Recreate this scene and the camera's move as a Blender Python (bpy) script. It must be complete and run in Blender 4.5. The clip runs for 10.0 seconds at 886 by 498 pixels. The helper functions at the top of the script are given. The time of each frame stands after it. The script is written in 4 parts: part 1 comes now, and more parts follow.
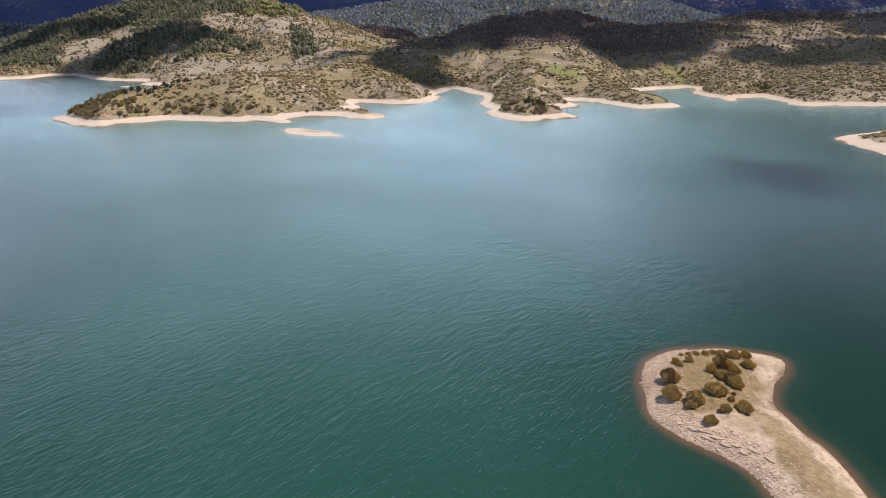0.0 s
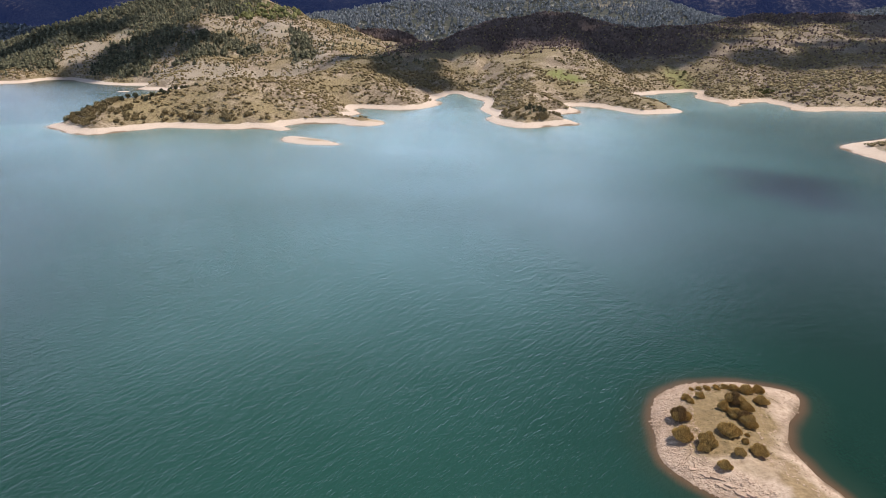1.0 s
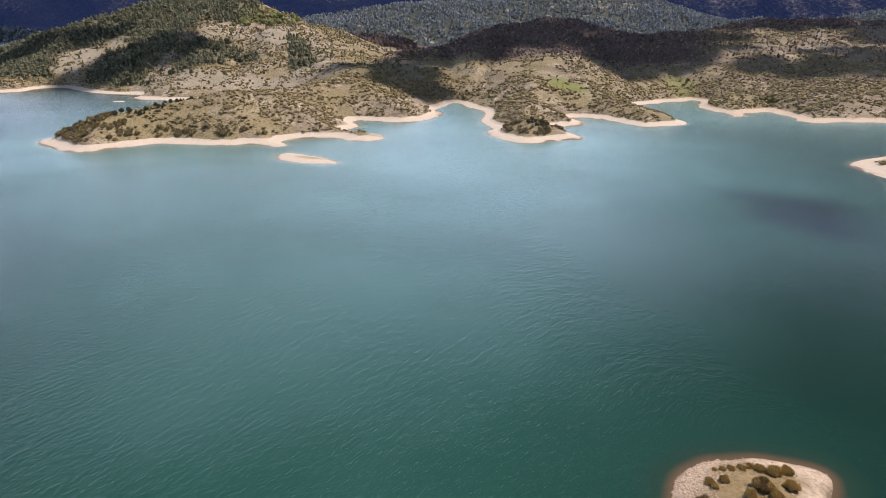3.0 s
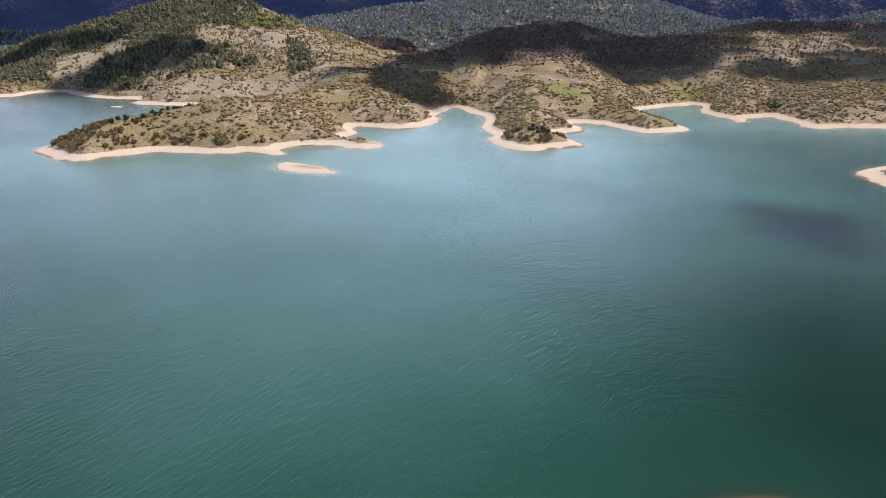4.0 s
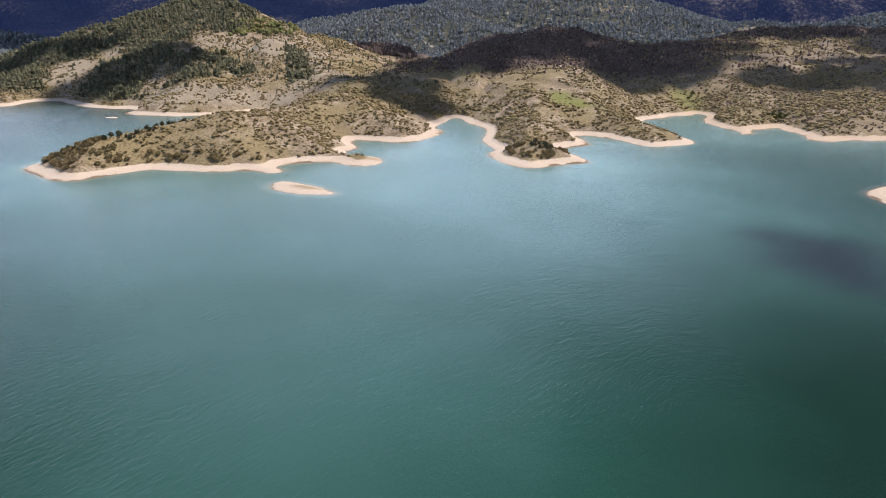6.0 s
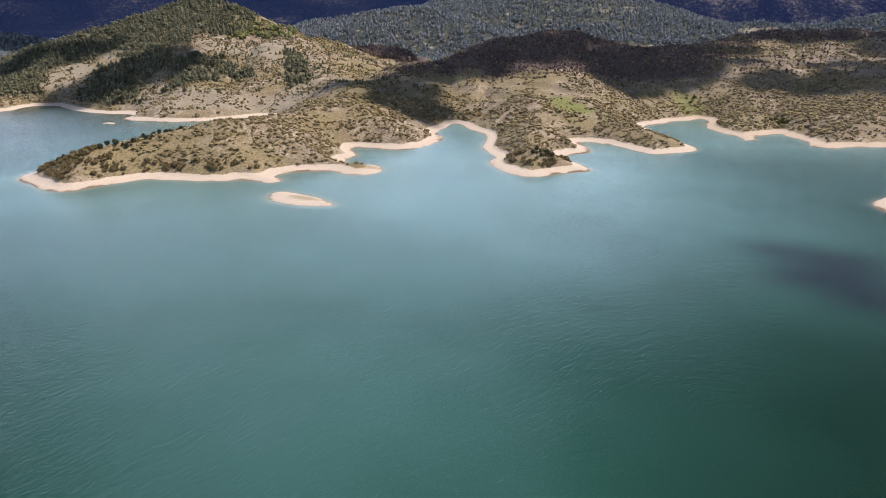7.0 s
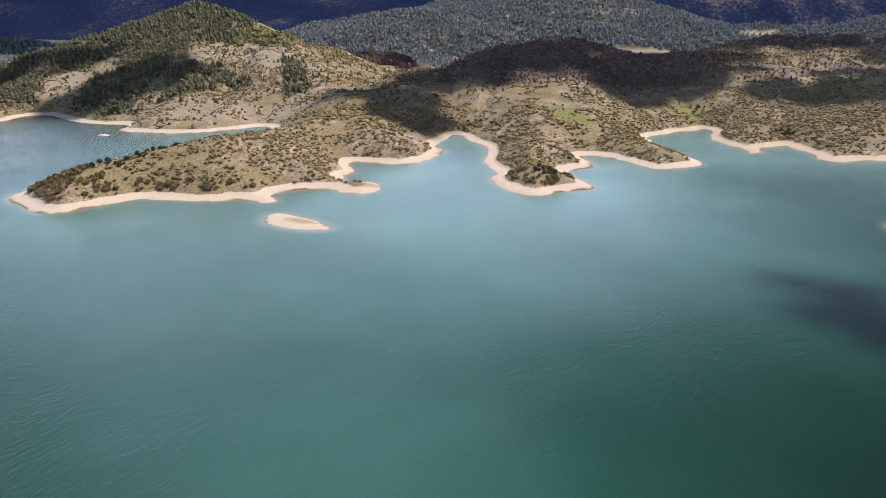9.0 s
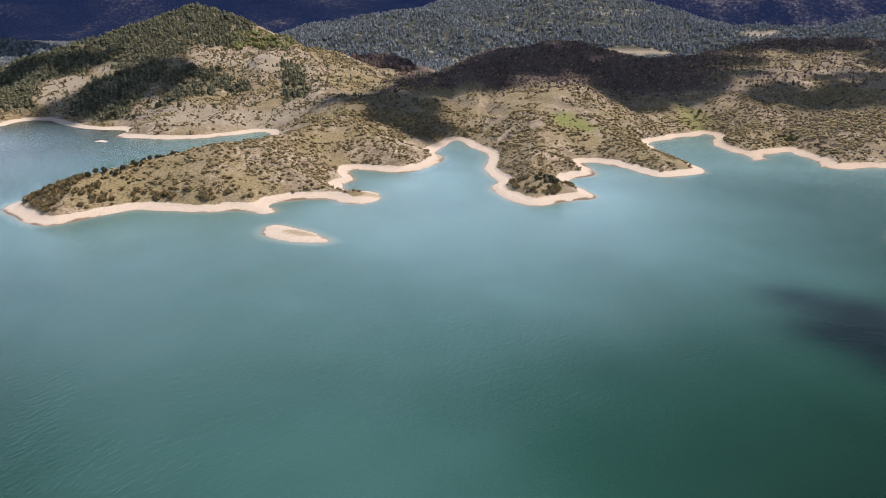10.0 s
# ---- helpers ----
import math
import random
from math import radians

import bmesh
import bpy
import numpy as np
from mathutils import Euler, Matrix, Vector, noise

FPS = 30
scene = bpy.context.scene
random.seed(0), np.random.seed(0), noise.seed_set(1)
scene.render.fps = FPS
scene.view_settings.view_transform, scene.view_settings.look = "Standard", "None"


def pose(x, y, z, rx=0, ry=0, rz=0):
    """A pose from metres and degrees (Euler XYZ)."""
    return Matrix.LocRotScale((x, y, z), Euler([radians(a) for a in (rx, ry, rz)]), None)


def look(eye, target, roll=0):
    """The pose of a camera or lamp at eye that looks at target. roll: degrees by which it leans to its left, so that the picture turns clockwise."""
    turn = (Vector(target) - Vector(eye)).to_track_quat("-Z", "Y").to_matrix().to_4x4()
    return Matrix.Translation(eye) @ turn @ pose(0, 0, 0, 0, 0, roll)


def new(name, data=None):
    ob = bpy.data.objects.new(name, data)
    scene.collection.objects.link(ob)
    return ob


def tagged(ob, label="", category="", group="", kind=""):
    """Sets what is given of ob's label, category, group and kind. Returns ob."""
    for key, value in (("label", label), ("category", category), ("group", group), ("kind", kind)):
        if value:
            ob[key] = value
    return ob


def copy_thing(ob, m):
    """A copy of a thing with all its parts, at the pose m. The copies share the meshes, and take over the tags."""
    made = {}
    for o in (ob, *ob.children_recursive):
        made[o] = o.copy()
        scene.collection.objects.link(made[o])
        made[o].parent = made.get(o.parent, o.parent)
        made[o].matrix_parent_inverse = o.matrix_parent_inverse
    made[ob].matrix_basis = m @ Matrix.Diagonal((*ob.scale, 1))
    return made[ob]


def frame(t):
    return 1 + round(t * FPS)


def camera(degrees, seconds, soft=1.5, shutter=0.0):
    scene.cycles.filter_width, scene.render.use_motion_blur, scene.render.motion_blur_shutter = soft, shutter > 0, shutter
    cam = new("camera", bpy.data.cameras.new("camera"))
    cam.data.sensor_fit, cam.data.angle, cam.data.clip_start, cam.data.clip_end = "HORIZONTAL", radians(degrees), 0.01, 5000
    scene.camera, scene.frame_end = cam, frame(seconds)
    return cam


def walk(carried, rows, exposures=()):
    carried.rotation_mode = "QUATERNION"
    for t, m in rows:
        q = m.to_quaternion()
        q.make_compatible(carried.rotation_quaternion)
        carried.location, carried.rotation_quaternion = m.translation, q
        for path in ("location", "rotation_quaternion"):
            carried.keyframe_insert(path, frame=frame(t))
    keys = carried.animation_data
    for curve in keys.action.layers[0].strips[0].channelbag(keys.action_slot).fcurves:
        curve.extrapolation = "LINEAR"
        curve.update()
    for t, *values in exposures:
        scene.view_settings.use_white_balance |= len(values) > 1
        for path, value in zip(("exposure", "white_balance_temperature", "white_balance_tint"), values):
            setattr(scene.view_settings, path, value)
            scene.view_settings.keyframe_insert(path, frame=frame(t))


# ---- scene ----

cam = camera(70.0, 10.0, soft=0.35)
walk(cam, [
    (0.0, look((0.00, 0.00, 48.00), (0.00, 188.76, -18.10), 0.66)),
    (1.0, look((-0.22, 4.92, 51.15), (-0.18, 193.68, -14.96), 0.63)),
    (2.0, look((-0.43, 9.90, 54.36), (-0.37, 198.65, -11.76), 0.61)),
    (3.0, look((-0.64, 14.92, 57.64), (-0.54, 203.67, -8.50), 0.58)),
    (4.0, look((-0.83, 20.00, 60.97), (-0.72, 208.74, -5.18), 0.55)),
    (5.0, look((-1.03, 25.13, 64.38), (-0.90, 213.86, -1.80), 0.52)),
    (6.0, look((-1.22, 30.31, 67.84), (-1.07, 219.03, 1.64), 0.50)),
    (7.0, look((-1.40, 35.54, 71.37), (-1.24, 224.25, 5.13), 0.47)),
    (8.0, look((-1.57, 40.82, 74.96), (-1.41, 229.52, 8.69), 0.44)),
    (9.0, look((-1.74, 46.15, 78.62), (-1.58, 234.84, 12.31), 0.41)),
    (10.0, look((-1.91, 51.54, 82.34), (-1.74, 240.21, 15.98), 0.39)),
])

# ---- light ----
SUN_ELEVATION, SUN_AZIMUTH = 58.0, 74.0        # azimuth clockwise from +y
world = bpy.data.worlds.new("world")
scene.world = world
world.use_nodes = True
wn = world.node_tree.nodes
sky = wn.new("ShaderNodeTexSky")
sky.sky_type = "NISHITA"
sky.sun_disc = False
sky.sun_elevation = radians(SUN_ELEVATION)
sky.sun_rotation = radians(SUN_AZIMUTH)
sky.altitude = 900
wl = world.node_tree.links
# fair-weather cloud over the whole sky, gathered low to brighten the lake's reflections
way = wn.new("ShaderNodeTexCoord").outputs["Generated"]
part_xyz = wn.new("ShaderNodeSeparateXYZ")
wl.new(way, part_xyz.inputs[0])
lift = wn.new("ShaderNodeMath")
lift.operation = "ADD"
wl.new(part_xyz.outputs[2], lift.inputs[0])
lift.inputs[1].default_value = 0.22
flat = wn.new("ShaderNodeVectorMath")
flat.operation = "DIVIDE"
wl.new(way, flat.inputs[0])
wl.new(lift.outputs[0], flat.inputs[1])
puffs = wn.new("ShaderNodeTexNoise")
puffs.inputs["Scale"].default_value = 0.9
puffs.inputs["Detail"].default_value = 6
puffs.inputs["Roughness"].default_value = 0.6
drift = wn.new("ShaderNodeVectorMath")
drift.operation = "ADD"
drift.inputs[1].default_value = (2.6, -3.3, 0.0)
wl.new(flat.outputs[0], drift.inputs[0])
wl.new(drift.outputs[0], puffs.inputs["Vector"])
veil = wn.new("ShaderNodeMapRange")
veil.interpolation_type = "SMOOTHSTEP"
veil.inputs[1].default_value, veil.inputs[2].default_value = 0.42, 0.64
veil.inputs[4].default_value = 0.9
low = wn.new("ShaderNodeMapRange")
low.interpolation_type = "SMOOTHSTEP"
wl.new(part_xyz.outputs[2], low.inputs[0])
low.inputs[1].default_value, low.inputs[2].default_value = 0.52, 0.17
low.inputs[3].default_value, low.inputs[4].default_value = -0.30, 0.18
bank = wn.new("ShaderNodeMath")
bank.operation = "ADD"
wl.new(puffs.outputs["Fac"], bank.inputs[0])
wl.new(low.outputs[0], bank.inputs[1])
wl.new(bank.outputs[0], veil.inputs[0])
skymix = wn.new("ShaderNodeMix")
skymix.data_type = "RGBA"
wl.new(veil.outputs[0], skymix.inputs[0])
wl.new(sky.outputs[0], skymix.inputs[6])
skymix.inputs[7].default_value = (22.4, 28.2, 37.6, 1)
# added gradient: the sky dims eastwards and brightens westwards to shape the lake's reflections
east_dim = wn.new("ShaderNodeMapRange")
east_dim.interpolation_type = "SMOOTHSTEP"
wl.new(part_xyz.outputs[0], east_dim.inputs[0])
east_dim.inputs[1].default_value, east_dim.inputs[2].default_value = 0.60, 0.12
east_dim.inputs[3].default_value, east_dim.inputs[4].default_value = 0.42, 1.3
dull = wn.new("ShaderNodeVectorMath")
dull.operation = "SCALE"
wl.new(skymix.outputs[2], dull.inputs[0])
wl.new(east_dim.outputs[0], dull.inputs[3])
wl.new(dull.outputs[0], wn["Background"].inputs[0])
wn["Background"].inputs[1].default_value = 0.058

sun = new("sun", bpy.data.lights.new("sun", "SUN"))
sun.data.energy = 5.0
sun.data.angle = radians(0.8)
sun.data.color = (1.0, 0.925, 0.825)
SUN_DIR = Vector((math.sin(radians(SUN_AZIMUTH)) * math.cos(radians(SUN_ELEVATION)),
                  math.cos(radians(SUN_AZIMUTH)) * math.cos(radians(SUN_ELEVATION)),
                  math.sin(radians(SUN_ELEVATION))))
sun.matrix_world = look(SUN_DIR * 900 + Vector((0, 300, 0)), (0, 300, 0))
scene.view_settings.exposure = 0.08


# ---- materials ----
def material(name, roughness=0.9, metallic=0.0):
    """A node material; returns it with a small helper namespace for its tree."""
    m = bpy.data.materials.new(name)
    m.use_nodes = True
    bsdf = m.node_tree.nodes["Principled BSDF"]
    bsdf.inputs["Roughness"].default_value = roughness
    bsdf.inputs["Metallic"].default_value = metallic
    return m, m.node_tree.nodes, m.node_tree.links, bsdf


def noise_node(nodes, links, scale, detail=4.0, rough=0.55, vector=None):
    n = nodes.new("ShaderNodeTexNoise")
    n.inputs["Scale"].default_value = scale
    n.inputs["Detail"].default_value = detail
    n.inputs["Roughness"].default_value = rough
    if vector is not None:
        links.new(vector, n.inputs["Vector"])
    return n.outputs["Fac"]


def ramp_node(nodes, links, fac, stops):
    r = nodes.new("ShaderNodeValToRGB")
    el = r.color_ramp.elements
    el[0].position, el[0].color = stops[0][0], (*stops[0][1], 1)
    el[1].position, el[1].color = stops[-1][0], (*stops[-1][1], 1)
    for p, c in stops[1:-1]:
        e = el.new(p)
        e.color = (*c, 1)
    links.new(fac, r.inputs[0])
    return r.outputs[0]


def mix_node(nodes, links, fac, a, b):
    n = nodes.new("ShaderNodeMix")
    n.data_type = "RGBA"
    for sock, v in ((n.inputs[0], fac), (n.inputs[6], a), (n.inputs[7], b)):
        if isinstance(v, (int, float)):
            sock.default_value = v
        elif isinstance(v, tuple):
            sock.default_value = (*v, 1)
        else:
            links.new(v, sock)
    return n.outputs[2]


def math_node(nodes, links, op, a, b=0.0, clamp=False):
    n = nodes.new("ShaderNodeMath")
    n.operation, n.use_clamp = op, clamp
    for sock, v in zip(n.inputs, (a, b)):
        if isinstance(v, (int, float)):
            sock.default_value = v
        else:
            links.new(v, sock)
    return n.outputs[0]


def step_node(nodes, links, value, lo, hi):
    n = nodes.new("ShaderNodeMapRange")
    n.interpolation_type = "SMOOTHSTEP"
    links.new(value, n.inputs[0])
    n.inputs[1].default_value, n.inputs[2].default_value = lo, hi
    return n.outputs[0]


def attribute_node(nodes, name):
    n = nodes.new("ShaderNodeAttribute")
    n.attribute_name = name
    return n.outputs["Fac"]


def bump_node(nodes, links, height, bsdf, strength, distance):
    b = nodes.new("ShaderNodeBump")
    b.inputs["Strength"].default_value = strength
    b.inputs["Distance"].default_value = distance
    links.new(height, b.inputs["Height"])
    links.new(b.outputs[0], bsdf.inputs["Normal"])


def ground_material():
    m, n, l, bsdf = material("dry_hillside", 0.95)
    geo = n.new("ShaderNodeNewGeometry")
    pos = geo.outputs["Position"]
    xyz = n.new("ShaderNodeSeparateXYZ")
    l.new(pos, xyz.inputs[0])
    big = noise_node(n, l, 0.018, 5, 0.6, pos)
    mid = noise_node(n, l, 0.11, 5, 0.6, pos)
    fine = noise_node(n, l, 1.3, 5, 0.65, pos)
    soil = ramp_node(n, l, mid, [(0.3, (0.165, 0.122, 0.087)), (0.52, (0.315, 0.24, 0.178)), (0.72, (0.51, 0.415, 0.33))])
    grass = ramp_node(n, l, fine, [(0.3, (0.165, 0.125, 0.064)), (0.7, (0.35, 0.272, 0.15))])
    cover = mix_node(n, l, step_node(n, l, big, 0.42, 0.60), soil, grass)
    dwarf = noise_node(n, l, 0.75, 5, 0.75, pos)
    heath = ramp_node(n, l, fine, [(0.3, (0.080, 0.056, 0.033)), (0.7, (0.18, 0.130, 0.075))])
    cover = mix_node(n, l, math_node(n, l, "MULTIPLY", step_node(n, l, dwarf, 0.50, 0.58), 0.85), cover, heath)
    meadow = ramp_node(n, l, fine, [(0.3, (0.12, 0.13, 0.035)), (0.7, (0.235, 0.23, 0.075))])
    cover = mix_node(n, l, attribute_node(n, "meadow"), cover, meadow)
    scree = ramp_node(n, l, fine, [(0.3, (0.24, 0.195, 0.15)), (0.7, (0.41, 0.345, 0.28))])
    cover = mix_node(n, l, attribute_node(n, "scree"), cover, scree)
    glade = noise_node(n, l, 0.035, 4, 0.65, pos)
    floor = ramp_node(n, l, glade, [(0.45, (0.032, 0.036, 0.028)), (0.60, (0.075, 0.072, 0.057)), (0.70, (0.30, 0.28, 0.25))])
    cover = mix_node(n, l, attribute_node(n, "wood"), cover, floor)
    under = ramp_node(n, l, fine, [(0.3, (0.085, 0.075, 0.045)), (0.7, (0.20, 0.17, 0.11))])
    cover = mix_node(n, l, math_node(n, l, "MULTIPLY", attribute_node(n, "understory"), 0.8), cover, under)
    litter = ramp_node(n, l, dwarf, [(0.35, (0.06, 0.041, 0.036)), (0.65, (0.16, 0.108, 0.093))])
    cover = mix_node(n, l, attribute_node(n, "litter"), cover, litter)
    straw = ramp_node(n, l, fine, [(0.3, (0.165, 0.105, 0.048)), (0.7, (0.34, 0.232, 0.12))])
    cover = mix_node(n, l, math_node(n, l, "MULTIPLY", attribute_node(n, "turf"), 0.75), cover, straw)
    # the bare band that the falling lake leaves
    sand = ramp_node(n, l, fine, [(0.25, (0.34, 0.238, 0.168)), (0.5, (0.49, 0.366, 0.283)), (0.75, (0.63, 0.49, 0.39))])
    grit = noise_node(n, l, 4.2, 4, 0.7, pos)
    sand = mix_node(n, l, math_node(n, l, "MULTIPLY", step_node(n, l, grit, 0.56, 0.66), 0.55), sand, (0.21, 0.146, 0.105))
    # paler sand beyond the spit, less so towards the east
    far_sand = ramp_node(n, l, fine, [(0.25, (0.46, 0.362, 0.294)), (0.5, (0.56, 0.45, 0.377)), (0.75, (0.65, 0.535, 0.458))])
    sand = mix_node(n, l, attribute_node(n, "far_sand"), sand, far_sand)
    edge = math_node(n, l, "ADD", xyz.outputs[2], math_node(n, l, "MULTIPLY", math_node(n, l, "SUBTRACT", math_node(n, l, "ADD", mid, big), 1.0), 2.2))
    bare = math_node(n, l, "SUBTRACT", 1.0, step_node(n, l, edge, 1.75, 2.05))
    bare = math_node(n, l, "MULTIPLY", bare, attribute_node(n, "shore"))
    bare = math_node(n, l, "MULTIPLY", bare, math_node(n, l, "SUBTRACT", 1.0, attribute_node(n, "turf")))
    col = mix_node(n, l, bare, cover, sand)
    wet = math_node(n, l, "SUBTRACT", 1.0, step_node(n, l, edge, -0.25, 0.22))
    wet = math_node(n, l, "MULTIPLY", wet, attribute_node(n, "shore"))
    col = mix_node(n, l, wet, col, (0.17, 0.115, 0.075))
    l.new(col, bsdf.inputs["Base Color"])
    bump_node(n, l, math_node(n, l, "ADD", fine, math_node(n, l, "MULTIPLY", mid, 3.0)), bsdf, 0.5, 0.35)
    return m


def water_material():
    m, n, l, bsdf = material("lake_water", 0.18)
    geo = n.new("ShaderNodeNewGeometry")
    pos = geo.outputs["Position"]
    depth = attribute_node(n, "depth")
    murk_sheen = math_node(n, l, "ADD", attribute_node(n, "turbid_sheen"), math_node(n, l, "MULTIPLY", math_node(n, l, "SUBTRACT", noise_node(n, l, 0.012, 3, 0.5, pos), 0.5), 0.5))
    # besides silt, the stops carry the bright sheen and dim edges as colour
    deep = ramp_node(n, l, murk_sheen, [(0.0, (0.006, 0.026, 0.018)), (0.3, (0.015, 0.058, 0.046)), (0.6, (0.046, 0.114, 0.112)), (1.0, (0.125, 0.235, 0.245))])
    silt = step_node(n, l, attribute_node(n, "turbid_sheen"), 0.25, 0.6)
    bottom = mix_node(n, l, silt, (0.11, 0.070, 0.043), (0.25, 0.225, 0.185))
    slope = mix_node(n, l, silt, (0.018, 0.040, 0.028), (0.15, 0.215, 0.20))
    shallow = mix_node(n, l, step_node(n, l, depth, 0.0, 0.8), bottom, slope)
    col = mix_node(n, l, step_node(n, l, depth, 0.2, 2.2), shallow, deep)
    l.new(col, bsdf.inputs["Base Color"])
    bsdf.inputs["IOR"].default_value = 1.333
    mp = n.new("ShaderNodeMapping")
    mp.vector_type = "TEXTURE"
    mp.inputs["Rotation"].default_value = (0, 0, radians(54))
    mp.inputs["Scale"].default_value = (2.2, 0.8, 1.0)
    l.new(pos, mp.inputs[0])
    waves = noise_node(n, l, 2.7, 2, 0.55, mp.outputs[0])
    swell = noise_node(n, l, 0.65, 3, 0.6, mp.outputs[0])
    waves = math_node(n, l, "ADD", math_node(n, l, "MULTIPLY", waves, 0.8), math_node(n, l, "MULTIPLY", swell, 1.5))
    gusts = noise_node(n, l, 0.02, 3, 0.5, pos)
    waves = math_node(n, l, "MULTIPLY", waves, math_node(n, l, "ADD", 0.35, gusts))
    waves = math_node(n, l, "MULTIPLY", waves, attribute_node(n, "wind"))
    bump_node(n, l, waves, bsdf, 0.9, 0.15)
    return m


def leaf_material(name, dark, mid, light, per_island=True):
    m, n, l, bsdf = material(name, 0.8)
    geo = n.new("ShaderNodeNewGeometry")
    rnd = geo.outputs["Random Per Island"]
    if not per_island:
        rnd = n.new("ShaderNodeObjectInfo").outputs["Random"]
    grain = noise_node(n, l, 2.2, 3, 0.6, geo.outputs["Position"])
    t = math_node(n, l, "ADD", math_node(n, l, "MULTIPLY", rnd, 0.65), math_node(n, l, "MULTIPLY", grain, 0.5))
    l.new(ramp_node(n, l, t, [(0.15, dark), (0.55, mid), (0.95, light)]), bsdf.inputs["Base Color"])
    bsdf.inputs["Specular IOR Level"].default_value = 0.2
    return m


def plain_material(name, a, b, scale, roughness=0.9, bump=0.3):
    m, n, l, bsdf = material(name, roughness)
    geo = n.new("ShaderNodeNewGeometry")
    g = noise_node(n, l, scale, 5, 0.6, geo.outputs["Position"])
    l.new(ramp_node(n, l, g, [(0.3, a), (0.7, b)]), bsdf.inputs["Base Color"])
    bump_node(n, l, g, bsdf, bump, 0.1)
    return m


def far_slope_material():
    """Forest seen through kilometres of air: cloud shade painted near black, haze as a blue emission."""
    m, n, l, bsdf = material("far_mountain", 1.0)
    geo = n.new("ShaderNodeNewGeometry")
    big = noise_node(n, l, 0.004, 5, 0.6, geo.outputs["Position"])
    fine = noise_node(n, l, 0.06, 4, 0.7, geo.outputs["Position"])
    t = math_node(n, l, "ADD", math_node(n, l, "MULTIPLY", big, 0.55), math_node(n, l, "MULTIPLY", fine, 0.45))
    xyz = n.new("ShaderNodeSeparateXYZ")
    l.new(geo.outputs["Position"], xyz.inputs[0])
    # pale sunlit clearings are painted in, more of them towards the east
    t = math_node(n, l, "ADD", t, math_node(n, l, "MULTIPLY", step_node(n, l, xyz.outputs[0], 500, 1500), 0.07))
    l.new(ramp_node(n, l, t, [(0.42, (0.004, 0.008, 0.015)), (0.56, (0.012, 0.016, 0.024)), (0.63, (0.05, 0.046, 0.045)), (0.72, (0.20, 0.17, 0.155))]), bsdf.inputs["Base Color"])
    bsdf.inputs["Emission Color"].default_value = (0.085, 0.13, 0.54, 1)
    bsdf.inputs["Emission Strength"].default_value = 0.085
    bsdf.inputs["Specular IOR Level"].default_value = 0.0
    bump_node(n, l, fine, bsdf, 0.8, 12.0)
    return m


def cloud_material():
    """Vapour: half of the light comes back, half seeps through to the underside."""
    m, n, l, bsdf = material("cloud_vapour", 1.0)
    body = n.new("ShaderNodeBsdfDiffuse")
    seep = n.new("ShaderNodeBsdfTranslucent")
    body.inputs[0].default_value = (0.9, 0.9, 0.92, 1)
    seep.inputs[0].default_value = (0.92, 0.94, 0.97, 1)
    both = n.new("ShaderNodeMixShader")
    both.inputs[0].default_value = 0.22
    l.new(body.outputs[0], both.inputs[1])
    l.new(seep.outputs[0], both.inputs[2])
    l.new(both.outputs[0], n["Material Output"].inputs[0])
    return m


GROUND = ground_material()
WATER = water_material()
FAR_SLOPE = far_slope_material()
SHRUB_LEAF = leaf_material("juniper_foliage", (0.165, 0.108, 0.040), (0.43, 0.288, 0.108), (0.72, 0.52, 0.21))
PINE_LEAF = leaf_material("pine_foliage", (0.041, 0.042, 0.028), (0.093, 0.090, 0.056), (0.17, 0.158, 0.096))
# the far firs' grey blue includes distance haze, mixed into the colour
HAZY_FIR_LEAF = leaf_material("hazy_fir_foliage", (0.052, 0.061, 0.072), (0.105, 0.116, 0.132), (0.22, 0.228, 0.24))
SCRUB_LEAF = leaf_material("scrub_foliage", (0.098, 0.074, 0.040), (0.205, 0.155, 0.080), (0.345, 0.265, 0.142))
RUST_LEAF = leaf_material("rusty_juniper_foliage", (0.10, 0.060, 0.026), (0.24, 0.145, 0.062), (0.42, 0.28, 0.13))
BARK = plain_material("bark", (0.07, 0.05, 0.035), (0.15, 0.11, 0.08), 6.0)
MIXED_LEAF = leaf_material("broadleaf_foliage", (0.070, 0.074, 0.026), (0.12, 0.118, 0.042), (0.19, 0.18, 0.075))
HEATH_LEAF = leaf_material("bare_scrub", (0.052, 0.036, 0.034), (0.108, 0.075, 0.069), (0.19, 0.135, 0.118))
DRY_GRASS = leaf_material("dry_grass", (0.10, 0.08, 0.035), (0.19, 0.15, 0.065), (0.34, 0.265, 0.13))
CLOUD = cloud_material()
STONE = plain_material("pale_limestone", (0.31, 0.217, 0.16), (0.57, 0.415, 0.32), 2.0)


# ---- terrain ----
def value_noise(x, y, seed=0):
    """Smooth noise from -1 to 1 on the plane."""
    xi, yi = np.floor(x).astype(np.int64), np.floor(y).astype(np.int64)
    fx, fy = x - xi, y - yi
    fx, fy = fx * fx * (3 - 2 * fx), fy * fy * (3 - 2 * fy)

    def corner(i, j):
        h = (i * 374761393 + j * 668265263 + seed * 974634777) & 0xFFFFFFFF
        h = ((h ^ (h >> 13)) * 1274126177) & 0xFFFFFFFF
        return ((h ^ (h >> 16)) & 0xFFFF) / 32767.5 - 1
    a, b = corner(xi, yi), corner(xi + 1, yi)
    c, d = corner(xi, yi + 1), corner(xi + 1, yi + 1)
    return (a * (1 - fx) + b * fx) * (1 - fy) + (c * (1 - fx) + d * fx) * fy


